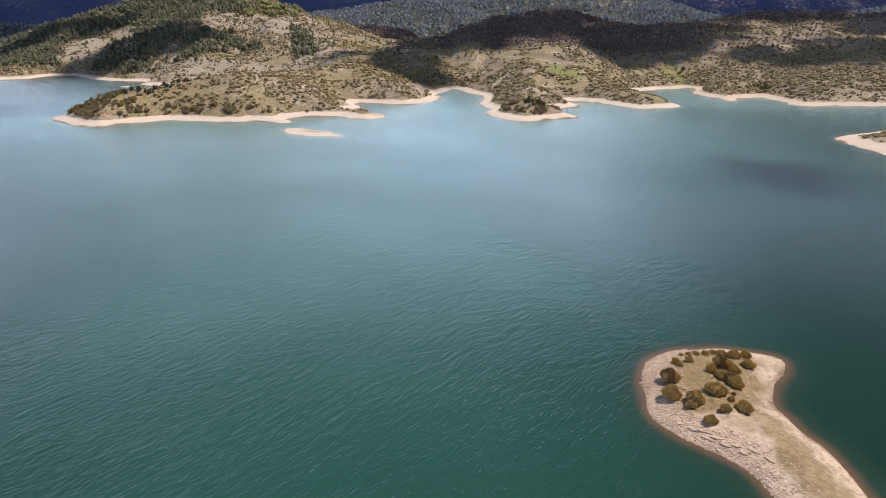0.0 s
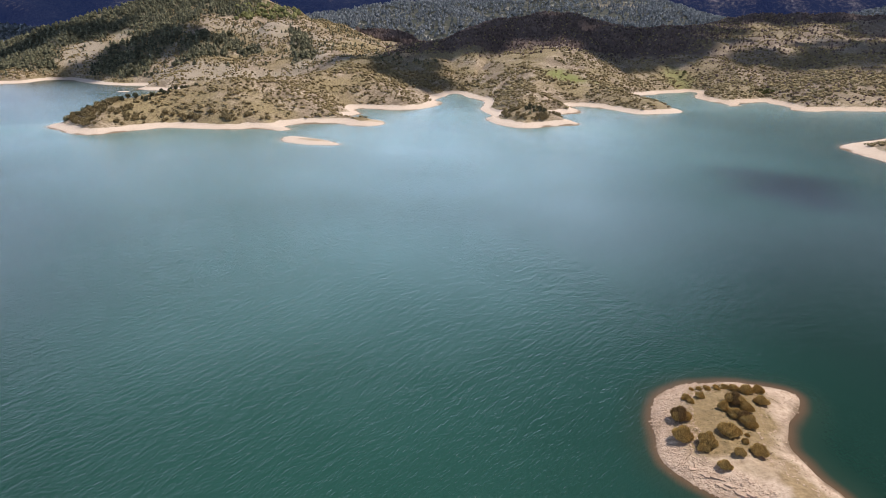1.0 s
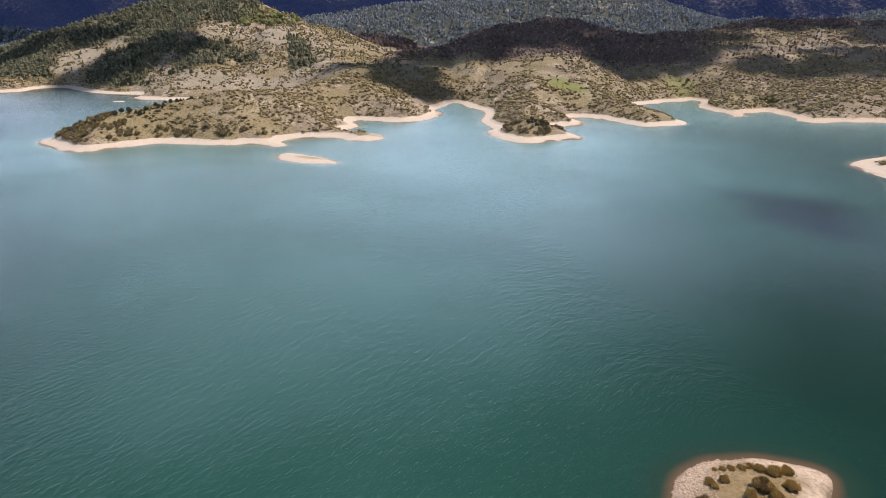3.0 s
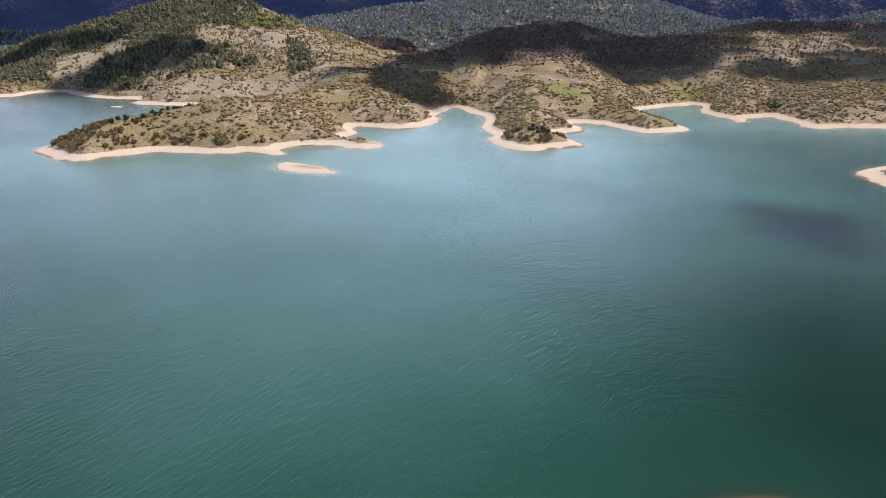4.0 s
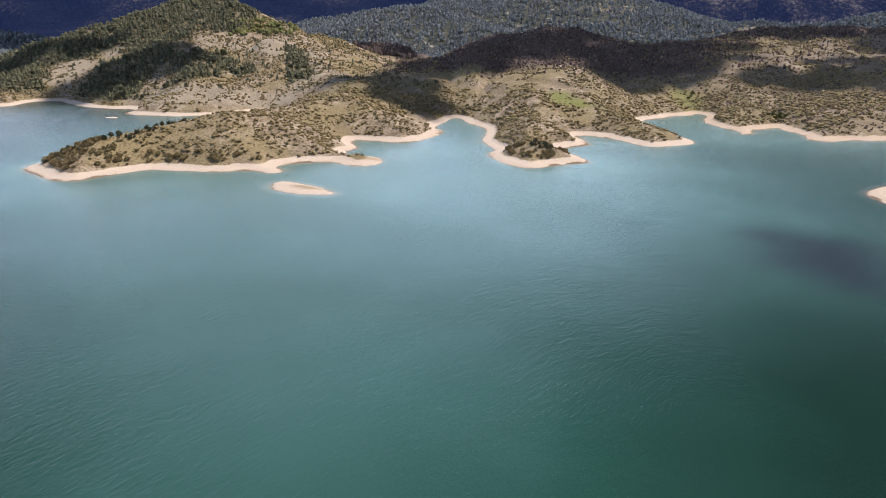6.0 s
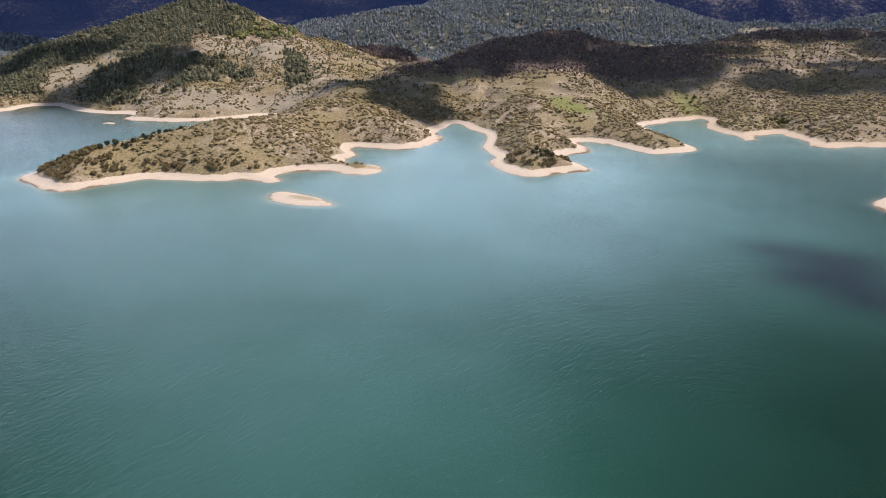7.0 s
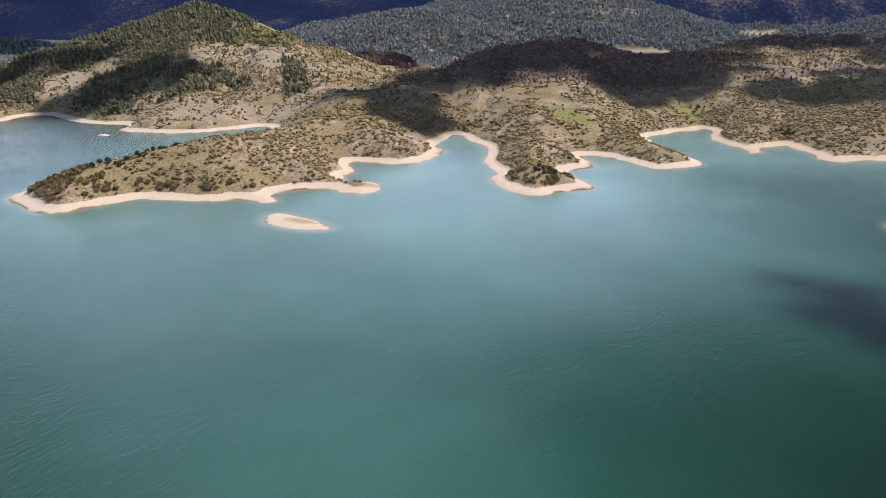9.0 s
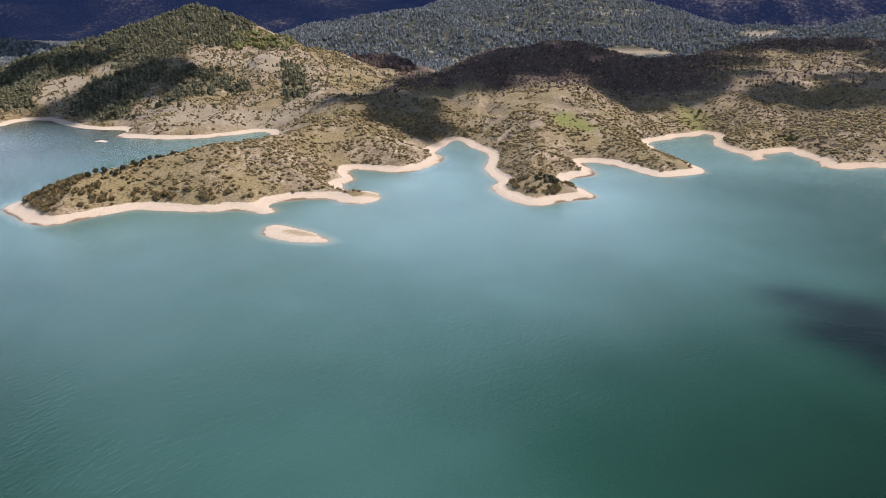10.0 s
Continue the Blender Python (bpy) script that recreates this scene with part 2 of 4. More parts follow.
def fbm(x, y, size, octaves=4, seed=0):
    total, amp = 0.0, 1.0
    for k in range(octaves):
        total = total + amp * value_noise(x / size, y / size, seed + k)
        size, amp = size * 0.5, amp * 0.5
    return total / 1.6


def smoothed(points, rounds=2):
    """A closed outline with its corners cut."""
    p = np.array(points, float)
    for _ in range(rounds):
        q = np.roll(p, -1, 0)
        p = np.stack([0.75 * p + 0.25 * q, 0.25 * p + 0.75 * q], 1).reshape(-1, 2)
    return p


def inside_distance(px, py, outline):
    """Distance to a closed outline: positive inside, negative outside."""
    best = np.full(px.shape, 1e18)
    inside = np.zeros(px.shape, bool)
    for (ax, ay), (bx, by) in zip(outline, np.roll(outline, -1, 0)):
        dx, dy = bx - ax, by - ay
        t = np.clip(((px - ax) * dx + (py - ay) * dy) / (dx * dx + dy * dy + 1e-12), 0, 1)
        best = np.minimum(best, (px - ax - t * dx) ** 2 + (py - ay - t * dy) ** 2)
        if ay != by:
            inside ^= ((ay > py) != (by > py)) & (px < dx * (py - ay) / dy + ax)
    return np.where(inside, 1, -1) * np.sqrt(best)


# the lake's shore, in plan, from the head of the west bay round by the east
WEST_PENINSULA = [(-149, 577), (-132, 545), (-128, 505), (-140, 462), (-165, 425), (-192, 390), (-212, 352), (-209, 335), (-194, 325),
                  (-182, 314), (-170, 311), (-160, 324), (-147, 341), (-135, 337), (-112, 333), (-99, 339), (-83, 331), (-80, 340),
                  (-88, 347), (-80, 357), (-58, 362), (-52, 352), (-40, 350), (-32, 360), (-36, 377), (-53, 377), (-57, 390),
                  (-51, 402), (-56, 414), (-59, 431)]
MIDDLE_COVE = [(-44, 426), (-29, 420), (-18, 425), (-3, 455), (0, 472), (-9, 484), (0, 512), (5, 537), (12, 535), (18, 506), (26, 492),
               (30, 468), (21, 424), (32, 402), (23, 390), (27, 371), (32, 357), (44, 348), (60, 360), (77, 362), (77, 378), (67, 398),
               (72, 411), (88, 415), (91, 434), (87, 453), (97, 457), (113, 436), (118, 420), (128, 413), (150, 422), (161, 433),
               (155, 470), (148, 487), (153, 508), (150, 530)]
EAST_SHORE = [(176, 544), (187, 561), (205, 563), (215, 580), (220, 563), (198, 528), (201, 499), (208, 476), (199, 463), (216, 468),
              (214, 480), (230, 491), (246, 500), (242, 484), (246, 462), (234, 444), (247, 437), (264, 447), (330, 440), (430, 400),
              (560, 300), (640, 100), (600, -150)]
SOUTH_SHORE = [(300, -260), (90, -280), (-200, -260), (-480, -160), (-620, 60), (-640, 300), (-520, 480)]
WEST_BAY = [(-400, 570), (-372, 590), (-382, 620), (-365, 634), (-330, 600), (-294, 576), (-258, 577), (-260, 541), (-240, 535), (-194, 530), (-164, 557)]
LAKE = smoothed(WEST_PENINSULA + MIDDLE_COVE + EAST_SHORE + SOUTH_SHORE + WEST_BAY)
ISLET = smoothed([(-79, 305), (-78, 315), (-73, 317), (-60, 308), (-45, 295), (-49, 291), (-63, 293), (-74, 298)])
EAST_ISLAND = smoothed([(183, 300), (190, 309), (212, 322), (240, 336), (270, 320), (262, 270), (215, 240), (181, 248), (184, 275), (183, 288)])
BAY_BAR = smoothed([(-264, 521), (-258, 527), (-250, 523), (-252, 517)], 1)
FAR_POND = smoothed([(-45, 1600), (30, 1590), (60, 1640), (0, 1690)])
SPIT = smoothed([(27.7, 70.6), (28.1, 76), (29.9, 82.8), (31.6, 86.2), (35.6, 89.2), (39.4, 90.1), (44.8, 90.3), (49.1, 89.2), (52.4, 88.2),
                 (52.6, 85.8), (50.2, 82), (47.2, 78.3), (45.2, 74.2), (45.5, 71.4), (45.8, 68.9), (46.8, 65.5), (47.0, 62), (46.9, 58), (47, 54),
                 (48, 40), (56, 5), (75, -60), (110, -290), (70, -290), (50, -60), (40, 10), (37, 45), (36.5, 55), (36.5, 57.6), (36.2, 59.6),
                 (35.2, 61.7), (32.6, 64.2), (30.4, 66.5), (29.3, 67.7)])


def shore_distance(x, y):
    """Metres to the waterline: positive on land."""
    d = -inside_distance(x, y, LAKE)
    d = np.minimum(d, -inside_distance(x, y, FAR_POND))
    for outline in (ISLET, EAST_ISLAND, BAY_BAR):
        d = np.maximum(d, inside_distance(x, y, outline))
    d = d + 1.3 * fbm(x, y, 14, 3, 5)
    spit = inside_distance(x, y, SPIT) + 0.35 * fbm(x, y, 4, 3, 9)
    return np.maximum(d, spit)


# ridge lines: crest points (x, y, height) and the fall of the flanks
RIDGES = [
    (0.46, [(-700, 900, 2), (-548, 860, 12), (-476, 860, 30), (-402, 860, 58), (-330, 860, 88), (-296, 860, 101), (-258, 845, 90),
            (-211, 815, 67), (-169, 770, 54), (-139, 765, 39), (-105, 780, 24), (-79, 800, 16)]),
    (0.33, [(-277, 767, 70), (-262, 650, 34), (-245, 600, 20)]),
    (0.33, [(-430, 790, 16), (-400, 697, 14), (-360, 640, 8)]),
    (0.33, [(23, 690, 48), (65, 735, 57), (103, 760, 62), (134, 765, 66), (163, 755, 60), (182, 735, 54), (219, 740, 51),
            (244, 728, 51), (293, 780, 54), (348, 820, 61), (409, 840, 68), (521, 840, 70), (800, 800, 60)]),
    (0.28, [(103, 760, 60), (108, 630, 32), (70, 550, 20), (46, 480, 15), (47, 425, 10), (50, 385, 5)]),
    (0.25, [(108, 630, 30), (115, 530, 9), (127, 480, 5), (144, 440, 4)]),
    (0.30, [(-137, 688, 33), (-100, 600, 24), (-82, 545, 22), (-102, 480, 25), (-115, 430, 23), (-137, 400, 22), (-159, 378, 18),
            (-181, 362, 13), (-193, 340, 7)]),
    (0.28, [(-82, 545, 22), (-40, 560, 16), (-20, 620, 20), (-30, 720, 27)]),
    (0.27, [(215, 540, 7), (261, 600, 14), (334, 680, 26), (433, 760, 43)]),
    (0.34, [(-348, 800, 76), (-330, 720, 46), (-325, 672, 33), (-335, 640, 12)]),
    (0.36, [(-178, 795, 59), (-183, 730, 51), (-172, 670, 32), (-168, 600, 15)]),
    (0.36, [(520, 800, 62), (420, 765, 54), (350, 738, 46), (265, 665, 36)]),
    (0.30, [(-160, 830, 52), (-137, 880, 44), (-98, 880, 38), (-68, 880, 38), (-30, 880, 33), (0, 885, 25), (26, 880, 32), (60, 860, 44)]),
    (0.27, [(270, 475, 4), (324, 540, 16), (385, 620, 32), (460, 700, 45)]),
    (0.30, [(-531, 2100, 55), (-390, 2100, 96), (-286, 2100, 110), (-152, 2150, 125), (-47, 2150, 118), (38, 2000, 86), (167, 1800, 50)]),
    (0.30, [(-15, 2700, 143), (160, 2700, 212), (465, 2700, 244), (662, 2600, 191), (773, 2400, 128), (838, 2200, 80)]),
    (0.28, [(-1600, 2000, 90), (-1352, 1900, 70), (-1165, 1800, 54), (-1020, 1700, 30), (-910, 1600, 11)]),
    (0.28, [(879, 2300, 74), (1067, 2300, 84), (1204, 2200, 72), (1410, 2200, 104), (1800, 2100, 150)]),
    (0.25, [(-1500, -700, 90), (0, -800, 100), (1500, -700, 90)]),
]


# gullies and side valleys: depth, half width and the line (x, y) that they follow
VALLEYS = [
    (10, 17, [(-305, 770), (-296, 700), (-288, 640), (-282, 596)]),
    (6, 10, [(-146, 740), (-136, 670), (-126, 610)]),
    (5, 10, [(-205, 745), (-200, 690), (-192, 640)]),
    (6, 12, [(-370, 770), (-352, 700), (-340, 640)]),
    (9, 16, [(150, 725), (166, 660), (164, 605), (156, 545)]),
    (8, 20, [(10, 550), (0, 640), (-4, 720), (-6, 830)]),
    (5, 9, [(60, 700), (48, 640), (30, 590), (22, 545)]),
    (9, 17, [(245, 645), (300, 628), (370, 622), (470, 630)]),
    (5, 9, [(250, 500), (262, 545), (290, 590)]),
    (5, 10, [(215, 570), (212, 620), (200, 690)]),
    (5, 10, [(-60, 640), (-48, 600), (-20, 565)]),
    (3, 8, [(-130, 425), (-112, 400), (-100, 365)]),
    (3, 8, [(-95, 500), (-75, 460), (-62, 430)]),
    (3, 7, [(62, 540), (80, 500), (92, 462)]),
]


def valley_field(x, y):
    total = np.zeros(x.shape)
    wob = 7 * fbm(x, y, 55, 3, 23)
    for deep, half, line in VALLEYS:
        best = np.full(x.shape, 1e9)
        for (ax, ay), (bx, by) in zip(line, line[1:]):
            dx, dy = bx - ax, by - ay
            t = np.clip(((x - ax) * dx + (y - ay) * dy) / (dx * dx + dy * dy), 0, 1)
            best = np.minimum(best, np.hypot(x - ax - t * dx + wob, y - ay - t * dy))
        total = np.maximum(total, deep * np.exp(-best / half) * np.clip(1.6 - best / (3 * half), 0, 1))
    return total


def ridge_field(x, y):
    total = np.full(x.shape, 0.0)
    sharp = 0.22
    for fall, crest in RIDGES:
        best = np.full(x.shape, -1e9)
        for (ax, ay, az), (bx, by, bz) in zip(crest, crest[1:]):
            dx, dy = bx - ax, by - ay
            t = np.clip(((x - ax) * dx + (y - ay) * dy) / (dx * dx + dy * dy), 0, 1)
            r = np.hypot(x - ax - t * dx, y - ay - t * dy)
            best = np.maximum(best, az + t * (bz - az) - fall * (np.sqrt(r * r + 144) - 12))
        total = np.logaddexp(total * sharp, np.maximum(best, -50) * sharp) / sharp
    return total


def height(x, y, d=None):
    x, y = np.asarray(x, float), np.asarray(y, float)
    if d is None:
        d = shore_distance(x, y)
    land = np.maximum(d, 0)
    rough = np.clip(land / 60, 0, 1)
    far = np.clip((y - 1000) / 800, 0, 1)
    gully = 1 - np.abs(fbm(x, y, 60, 4, 21)) * 2
    ridge = ridge_field(x, y) - valley_field(x, y) * np.clip(land / 25, 0, 1) + rough * (3.5 * fbm(x, y, 90, 4, 31) - 3.6 * gully + 1.6 + 1.8 * fbm(x, y, 26, 3, 33)) + far * 28 * fbm(x, y, 420, 4, 41)
    ridge = np.maximum(ridge, 1.2 + 0.6 * fbm(x, y, 12, 3, 51))
    flank = 0.44 * np.maximum(land - 5.5, 0)
    rise = -np.logaddexp(-flank * 0.6, -ridge * 0.6) / 0.6
    rise = np.maximum(rise + 0.02, 0) * np.clip(land / 9, 0, 1)
    beach = 1.75 * (1 - np.exp(-land / (6.8 * (1 + 0.75 * fbm(x, y, 70, 3, 63))))) + 0.10 * np.clip(land, 0, 2) * fbm(x, y, 2.2, 3, 61)
    bed = -9 * (1 - np.exp(np.minimum(d, 0) / 22))
    return np.where(d > 0, beach + rise, bed)


def spread(spans):
    """Grid lines: (from, to, step at from, step at to), butted together."""
    out = [spans[0][0]]
    for a, b, s0, s1 in spans:
        while out[-1] < b - 1e-6:
            f = (out[-1] - a) / (b - a)
            out.append(min(b, out[-1] + s0 + (s1 - s0) * f))
    return np.array(out)


def grid_mesh(name, gx, gy, z, attributes):
    """A sheet over the grid lines gx, gy with heights z and named vertex values."""
    ny, nx = z.shape
    me = bpy.data.meshes.new(name)
    co = np.empty((ny * nx, 3), np.float32)
    co[:, 0], co[:, 1], co[:, 2] = np.tile(gx, ny), np.repeat(gy, nx), z.ravel()
    i = (np.arange(ny - 1)[:, None] * nx + np.arange(nx - 1)).ravel()
    quads = np.stack([i, i + 1, i + nx + 1, i + nx], 1).astype(np.int32)
    raw_mesh(me, co, quads)
    for key, v in attributes.items():
        me.attributes.new(key, "FLOAT", "POINT").data.foreach_set("value", np.asarray(v, np.float32).ravel())
    return me


def raw_mesh(me, co, faces, smooth=True):
    """Fill a mesh from vertex and face arrays (all faces with as many corners)."""
    k = faces.shape[1]
    me.vertices.add(len(co))
    me.vertices.foreach_set("co", np.ascontiguousarray(co, np.float32).ravel())
    me.loops.add(faces.size)
    me.loops.foreach_set("vertex_index", np.ascontiguousarray(faces, np.int32).ravel())
    me.polygons.add(len(faces))
    me.polygons.foreach_set("loop_start", np.arange(0, faces.size, k, dtype=np.int32))
    me.polygons.foreach_set("use_smooth", np.full(len(faces), smooth))
    me.update(calc_edges=True)
    return me


def blob(x, y, cx, cy, rx, ry, turn=0.0, seed=3):
    """A ragged patch in plan, 1 inside and 0 outside."""
    c, s = math.cos(radians(turn)), math.sin(radians(turn))
    u, v = ((x - cx) * c + (y - cy) * s) / rx, (-(x - cx) * s + (y - cy) * c) / ry
    return np.clip((1.15 - np.hypot(u, v) + 0.45 * fbm(x, y, 0.7 * min(rx, ry), 3, seed)) * 3, 0, 1)


def patch(x, y, outline, soft=8.0, ragged=9.0, seed=3):
    """A ragged patch with a given outline, 1 inside and 0 outside."""
    ox, oy = zip(*outline)
    m = 3 * ragged + soft
    box = (x > min(ox) - m) & (x < max(ox) + m) & (y > min(oy) - m) & (y < max(oy) + m)
    out = np.zeros(x.shape)
    if box.any():
        bx, by = x[box], y[box]
        d = inside_distance(bx, by, np.array(outline, float)) + ragged * fbm(bx, by, 3.2 * ragged, 4, seed)
        out[box] = np.clip(0.5 + d / soft, 0, 1)
    return out


def meadow_mask(x, y):
    return np.maximum.reduce([patch(x, y, [(80, 552), (98, 560), (113, 523), (103, 507), (79, 512)], 12, 5), 0.5 * blob(x, y, 120, 520, 16, 10),
                              0.6 * blob(x, y, 255, 540, 12, 22), 0.6 * blob(x, y, 212, 600, 12, 30), 0.45 * blob(x, y, -292, 790, 16, 10),
                              0.6 * blob(x, y, 30, 1520, 50, 120), 0.6 * blob(x, y, -15, 815, 34, 26), 0.25 * blob(x, y, 38.3, 78.5, 6.2, 8, -20)])


def turf_mask(x, y):
    """Grass on the spit's crown and dry turf along its neck."""
    return np.maximum.reduce([blob(x, y, 38.3, 78.5, 6.4, 8.5, -20), 0.95 * blob(x, y, 42.2, 60, 2.7, 12, 2), 0.55 * blob(x, y, 40.3, 69.5, 4.2, 3), blob(x, y, 41, 86, 6.0, 3.0, -4),
                              0.7 * blob(x, y, -62, 303, 9, 3, -25), blob(x, y, 46, 30, 4, 24, 15), 0.6 * blob(x, y, -42, 366, 8, 5)])


def scree_mask(x, y):
    """Bare pale slopes between the trees of the west hill and on the knolls."""
    return np.maximum.reduce([0.75 * patch(x, y, [(-404, 705), (-374, 722), (-355, 696), (-362, 650), (-385, 655)], 14, 8),
                              0.7 * patch(x, y, [(-253, 727), (-238, 752), (-169, 736), (-152, 668), (-193, 688), (-217, 703), (-246, 706)], 18, 10),
                              0.9 * patch(x, y, [(-148, 738), (-126, 723), (-116, 612), (-138, 594), (-136, 660)], 8, 6),
                              0.75 * patch(x, y, [(-250, 614), (-212, 603), (-128, 597), (-133, 580), (-176, 561), (-238, 551), (-266, 589)], 14, 8),
                              0.8 * patch(x, y, [(-356, 717), (-345, 758), (-328, 776), (-321, 764), (-338, 737), (-346, 709)], 7, 5),
                              0.8 * patch(x, y, [(-266, 665), (-257, 671), (-257, 634), (-264, 615), (-275, 619)], 6, 5),
                              0.6 * blob(x, y, 108, 650, 28, 14), 0.2 * blob(x, y, 330, 715, 60, 14, 25), 0.8 * blob(x, y, -296, 830, 22, 7), 0.9 * blob(x, y, 530, 1935, 105, 26), blob(x, y, 10, 1690, 60, 22), blob(x, y, 1020, 2205, 75, 26), 0.8 * blob(x, y, 560, 2290, 80, 26), 0.7 * blob(x, y, 640, 2330, 60, 22)])


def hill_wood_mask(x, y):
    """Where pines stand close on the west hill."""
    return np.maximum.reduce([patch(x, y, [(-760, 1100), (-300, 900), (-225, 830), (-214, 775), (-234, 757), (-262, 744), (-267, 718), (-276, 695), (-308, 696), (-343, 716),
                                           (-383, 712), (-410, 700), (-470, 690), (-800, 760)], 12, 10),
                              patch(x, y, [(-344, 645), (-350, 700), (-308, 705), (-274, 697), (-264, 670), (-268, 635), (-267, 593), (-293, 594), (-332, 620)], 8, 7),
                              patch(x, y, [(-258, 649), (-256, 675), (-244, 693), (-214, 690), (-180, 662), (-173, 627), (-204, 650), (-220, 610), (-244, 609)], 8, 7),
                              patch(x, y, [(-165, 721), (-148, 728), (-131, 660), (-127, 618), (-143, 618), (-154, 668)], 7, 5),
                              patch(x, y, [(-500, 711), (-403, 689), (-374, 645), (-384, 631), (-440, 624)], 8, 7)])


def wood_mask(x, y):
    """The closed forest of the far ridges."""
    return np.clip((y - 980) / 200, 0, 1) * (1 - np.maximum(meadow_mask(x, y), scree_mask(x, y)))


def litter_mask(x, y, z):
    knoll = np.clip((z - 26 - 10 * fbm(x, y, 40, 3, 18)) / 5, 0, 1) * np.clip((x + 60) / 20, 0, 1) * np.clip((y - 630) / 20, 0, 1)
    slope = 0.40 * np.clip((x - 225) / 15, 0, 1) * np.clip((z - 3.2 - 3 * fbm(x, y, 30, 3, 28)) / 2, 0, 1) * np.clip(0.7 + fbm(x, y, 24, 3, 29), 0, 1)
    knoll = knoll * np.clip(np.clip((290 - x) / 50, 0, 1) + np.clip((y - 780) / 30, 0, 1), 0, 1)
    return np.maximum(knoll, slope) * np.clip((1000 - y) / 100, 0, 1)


gx = spread([(-4300, -700, 260, 14), (-700, -260, 14, 4), (-260, 26, 2.6, 2.6), (26, 56, 0.45, 0.45), (56, 280, 2.6, 2.6), (280, 700, 4, 14), (700, 4300, 14, 260)])
gy = spread([(-1500, -50, 120, 12), (-50, 52, 5, 0.6), (52, 92, 0.45, 0.45), (92, 280, 3, 4), (280, 600, 2.2, 2.6), (600, 900, 2.6, 4), (900, 4800, 5, 110)])
mx, my = np.meshgrid(gx, gy)
md = shore_distance(mx, my)
mz = height(mx, my, md)
ground = new("ground", grid_mesh("ground", gx, gy, mz, {
    "meadow": meadow_mask(mx, my), "scree": scree_mask(mx, my), "wood": wood_mask(mx, my), "understory": hill_wood_mask(mx, my), "turf": turf_mask(mx, my), "far_sand": np.clip((my - 150) / 80, 0, 1) * np.clip((230 - mx) / 60, 0.3, 1), "litter": litter_mask(mx, my, mz), "shore": np.clip((60 - md) / 20, 0, 1)}))
ground.data.materials.append(GROUND)
tagged(ground, "dry scrubby hills with a bare pale shoreline band round the lake", "ground", kind="structure")

# the dark mountains that close the valley
bx_ = spread([(-4300, 4300, 45, 45)])
by_ = spread([(2900, 4750, 40, 40)])
vx, vy = np.meshgrid(bx_, by_)
crest_y = 4150 - 0.00001 * vx * vx
top = 400 + 60 * fbm(vx, vy * 0 + 7.0, 900, 3, 101) + np.where(vx < -300, 60, 0) * np.clip((-vx - 300) / 500, 0, 1)
# unseen extra height in the east, added to darken the lake's reflections
east = np.clip((vx - 500) / 1300, 0, 1)
top = top + 560 * east * east * (3 - 2 * east)
vz = top - top / 1050 * np.hypot(vy - crest_y, 60) + 22 + 70 * (0.4 - np.abs(fbm(vx, vy, 520, 4, 102))) + 30 * fbm(vx, vy, 150, 4, 103)
vz = np.maximum(vz, 45 + 30 * fbm(vx, vy, 300, 3, 104)) * np.clip((vy - 2900) / 300, 0, 1) - 12 * np.clip((3100 - vy) / 200, 0, 1)
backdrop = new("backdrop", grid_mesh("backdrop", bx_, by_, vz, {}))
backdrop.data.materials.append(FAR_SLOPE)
tagged(backdrop, "dark blue forested mountains with painted cloud shade and haze closing the valley", "mountains", kind="structure")

def turbid_sheen_mask(x, y):
    """Silt with the lake's sheen painted in: a plume down the middle, milky coves, clear dark water in the west bay and
    off the spit.
    """
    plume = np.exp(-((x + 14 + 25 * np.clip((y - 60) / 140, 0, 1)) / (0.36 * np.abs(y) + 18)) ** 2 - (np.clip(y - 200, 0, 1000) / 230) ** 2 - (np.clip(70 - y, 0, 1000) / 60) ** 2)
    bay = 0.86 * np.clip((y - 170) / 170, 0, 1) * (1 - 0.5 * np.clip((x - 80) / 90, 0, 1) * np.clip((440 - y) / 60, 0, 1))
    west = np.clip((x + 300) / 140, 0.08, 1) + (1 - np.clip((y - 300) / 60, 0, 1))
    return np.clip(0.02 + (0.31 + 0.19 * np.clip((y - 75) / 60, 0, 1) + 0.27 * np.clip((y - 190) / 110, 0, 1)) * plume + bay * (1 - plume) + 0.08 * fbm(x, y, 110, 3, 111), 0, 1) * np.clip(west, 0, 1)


def wind_mask(x, y):
    """Ripples rise with open water and lie low in the lee of the spit."""
    lee = np.exp(-((x - 56) / 24) ** 2 - ((y - 66) / 30) ** 2)
    return 1.0 - 0.7 * lee - 0.5 * (1 - lee) * np.clip((x - 25) / 50, 0, 1) * np.clip((230 - y) / 60, 0, 1)


wx = spread([(-1200, -420, 60, 6), (-420, 24, 4, 4), (24, 58, 0.6, 0.6), (58, 420, 4, 5), (420, 1200, 6, 60)])
wy = spread([(-600, 40, 60, 2), (40, 96, 0.6, 0.6), (96, 280, 4, 4), (280, 640, 2.5, 3), (640, 1720, 6, 24)])
ux, uy = np.meshgrid(wx, wy)
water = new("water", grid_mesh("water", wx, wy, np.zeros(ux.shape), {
    "depth": np.maximum(-height(ux, uy), 0), "turbid_sheen": turbid_sheen_mask(ux, uy), "wind": wind_mask(ux, uy)}))
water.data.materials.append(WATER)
tagged(water, "calm teal green lake water with fine wind ripples", "water", kind="structure")


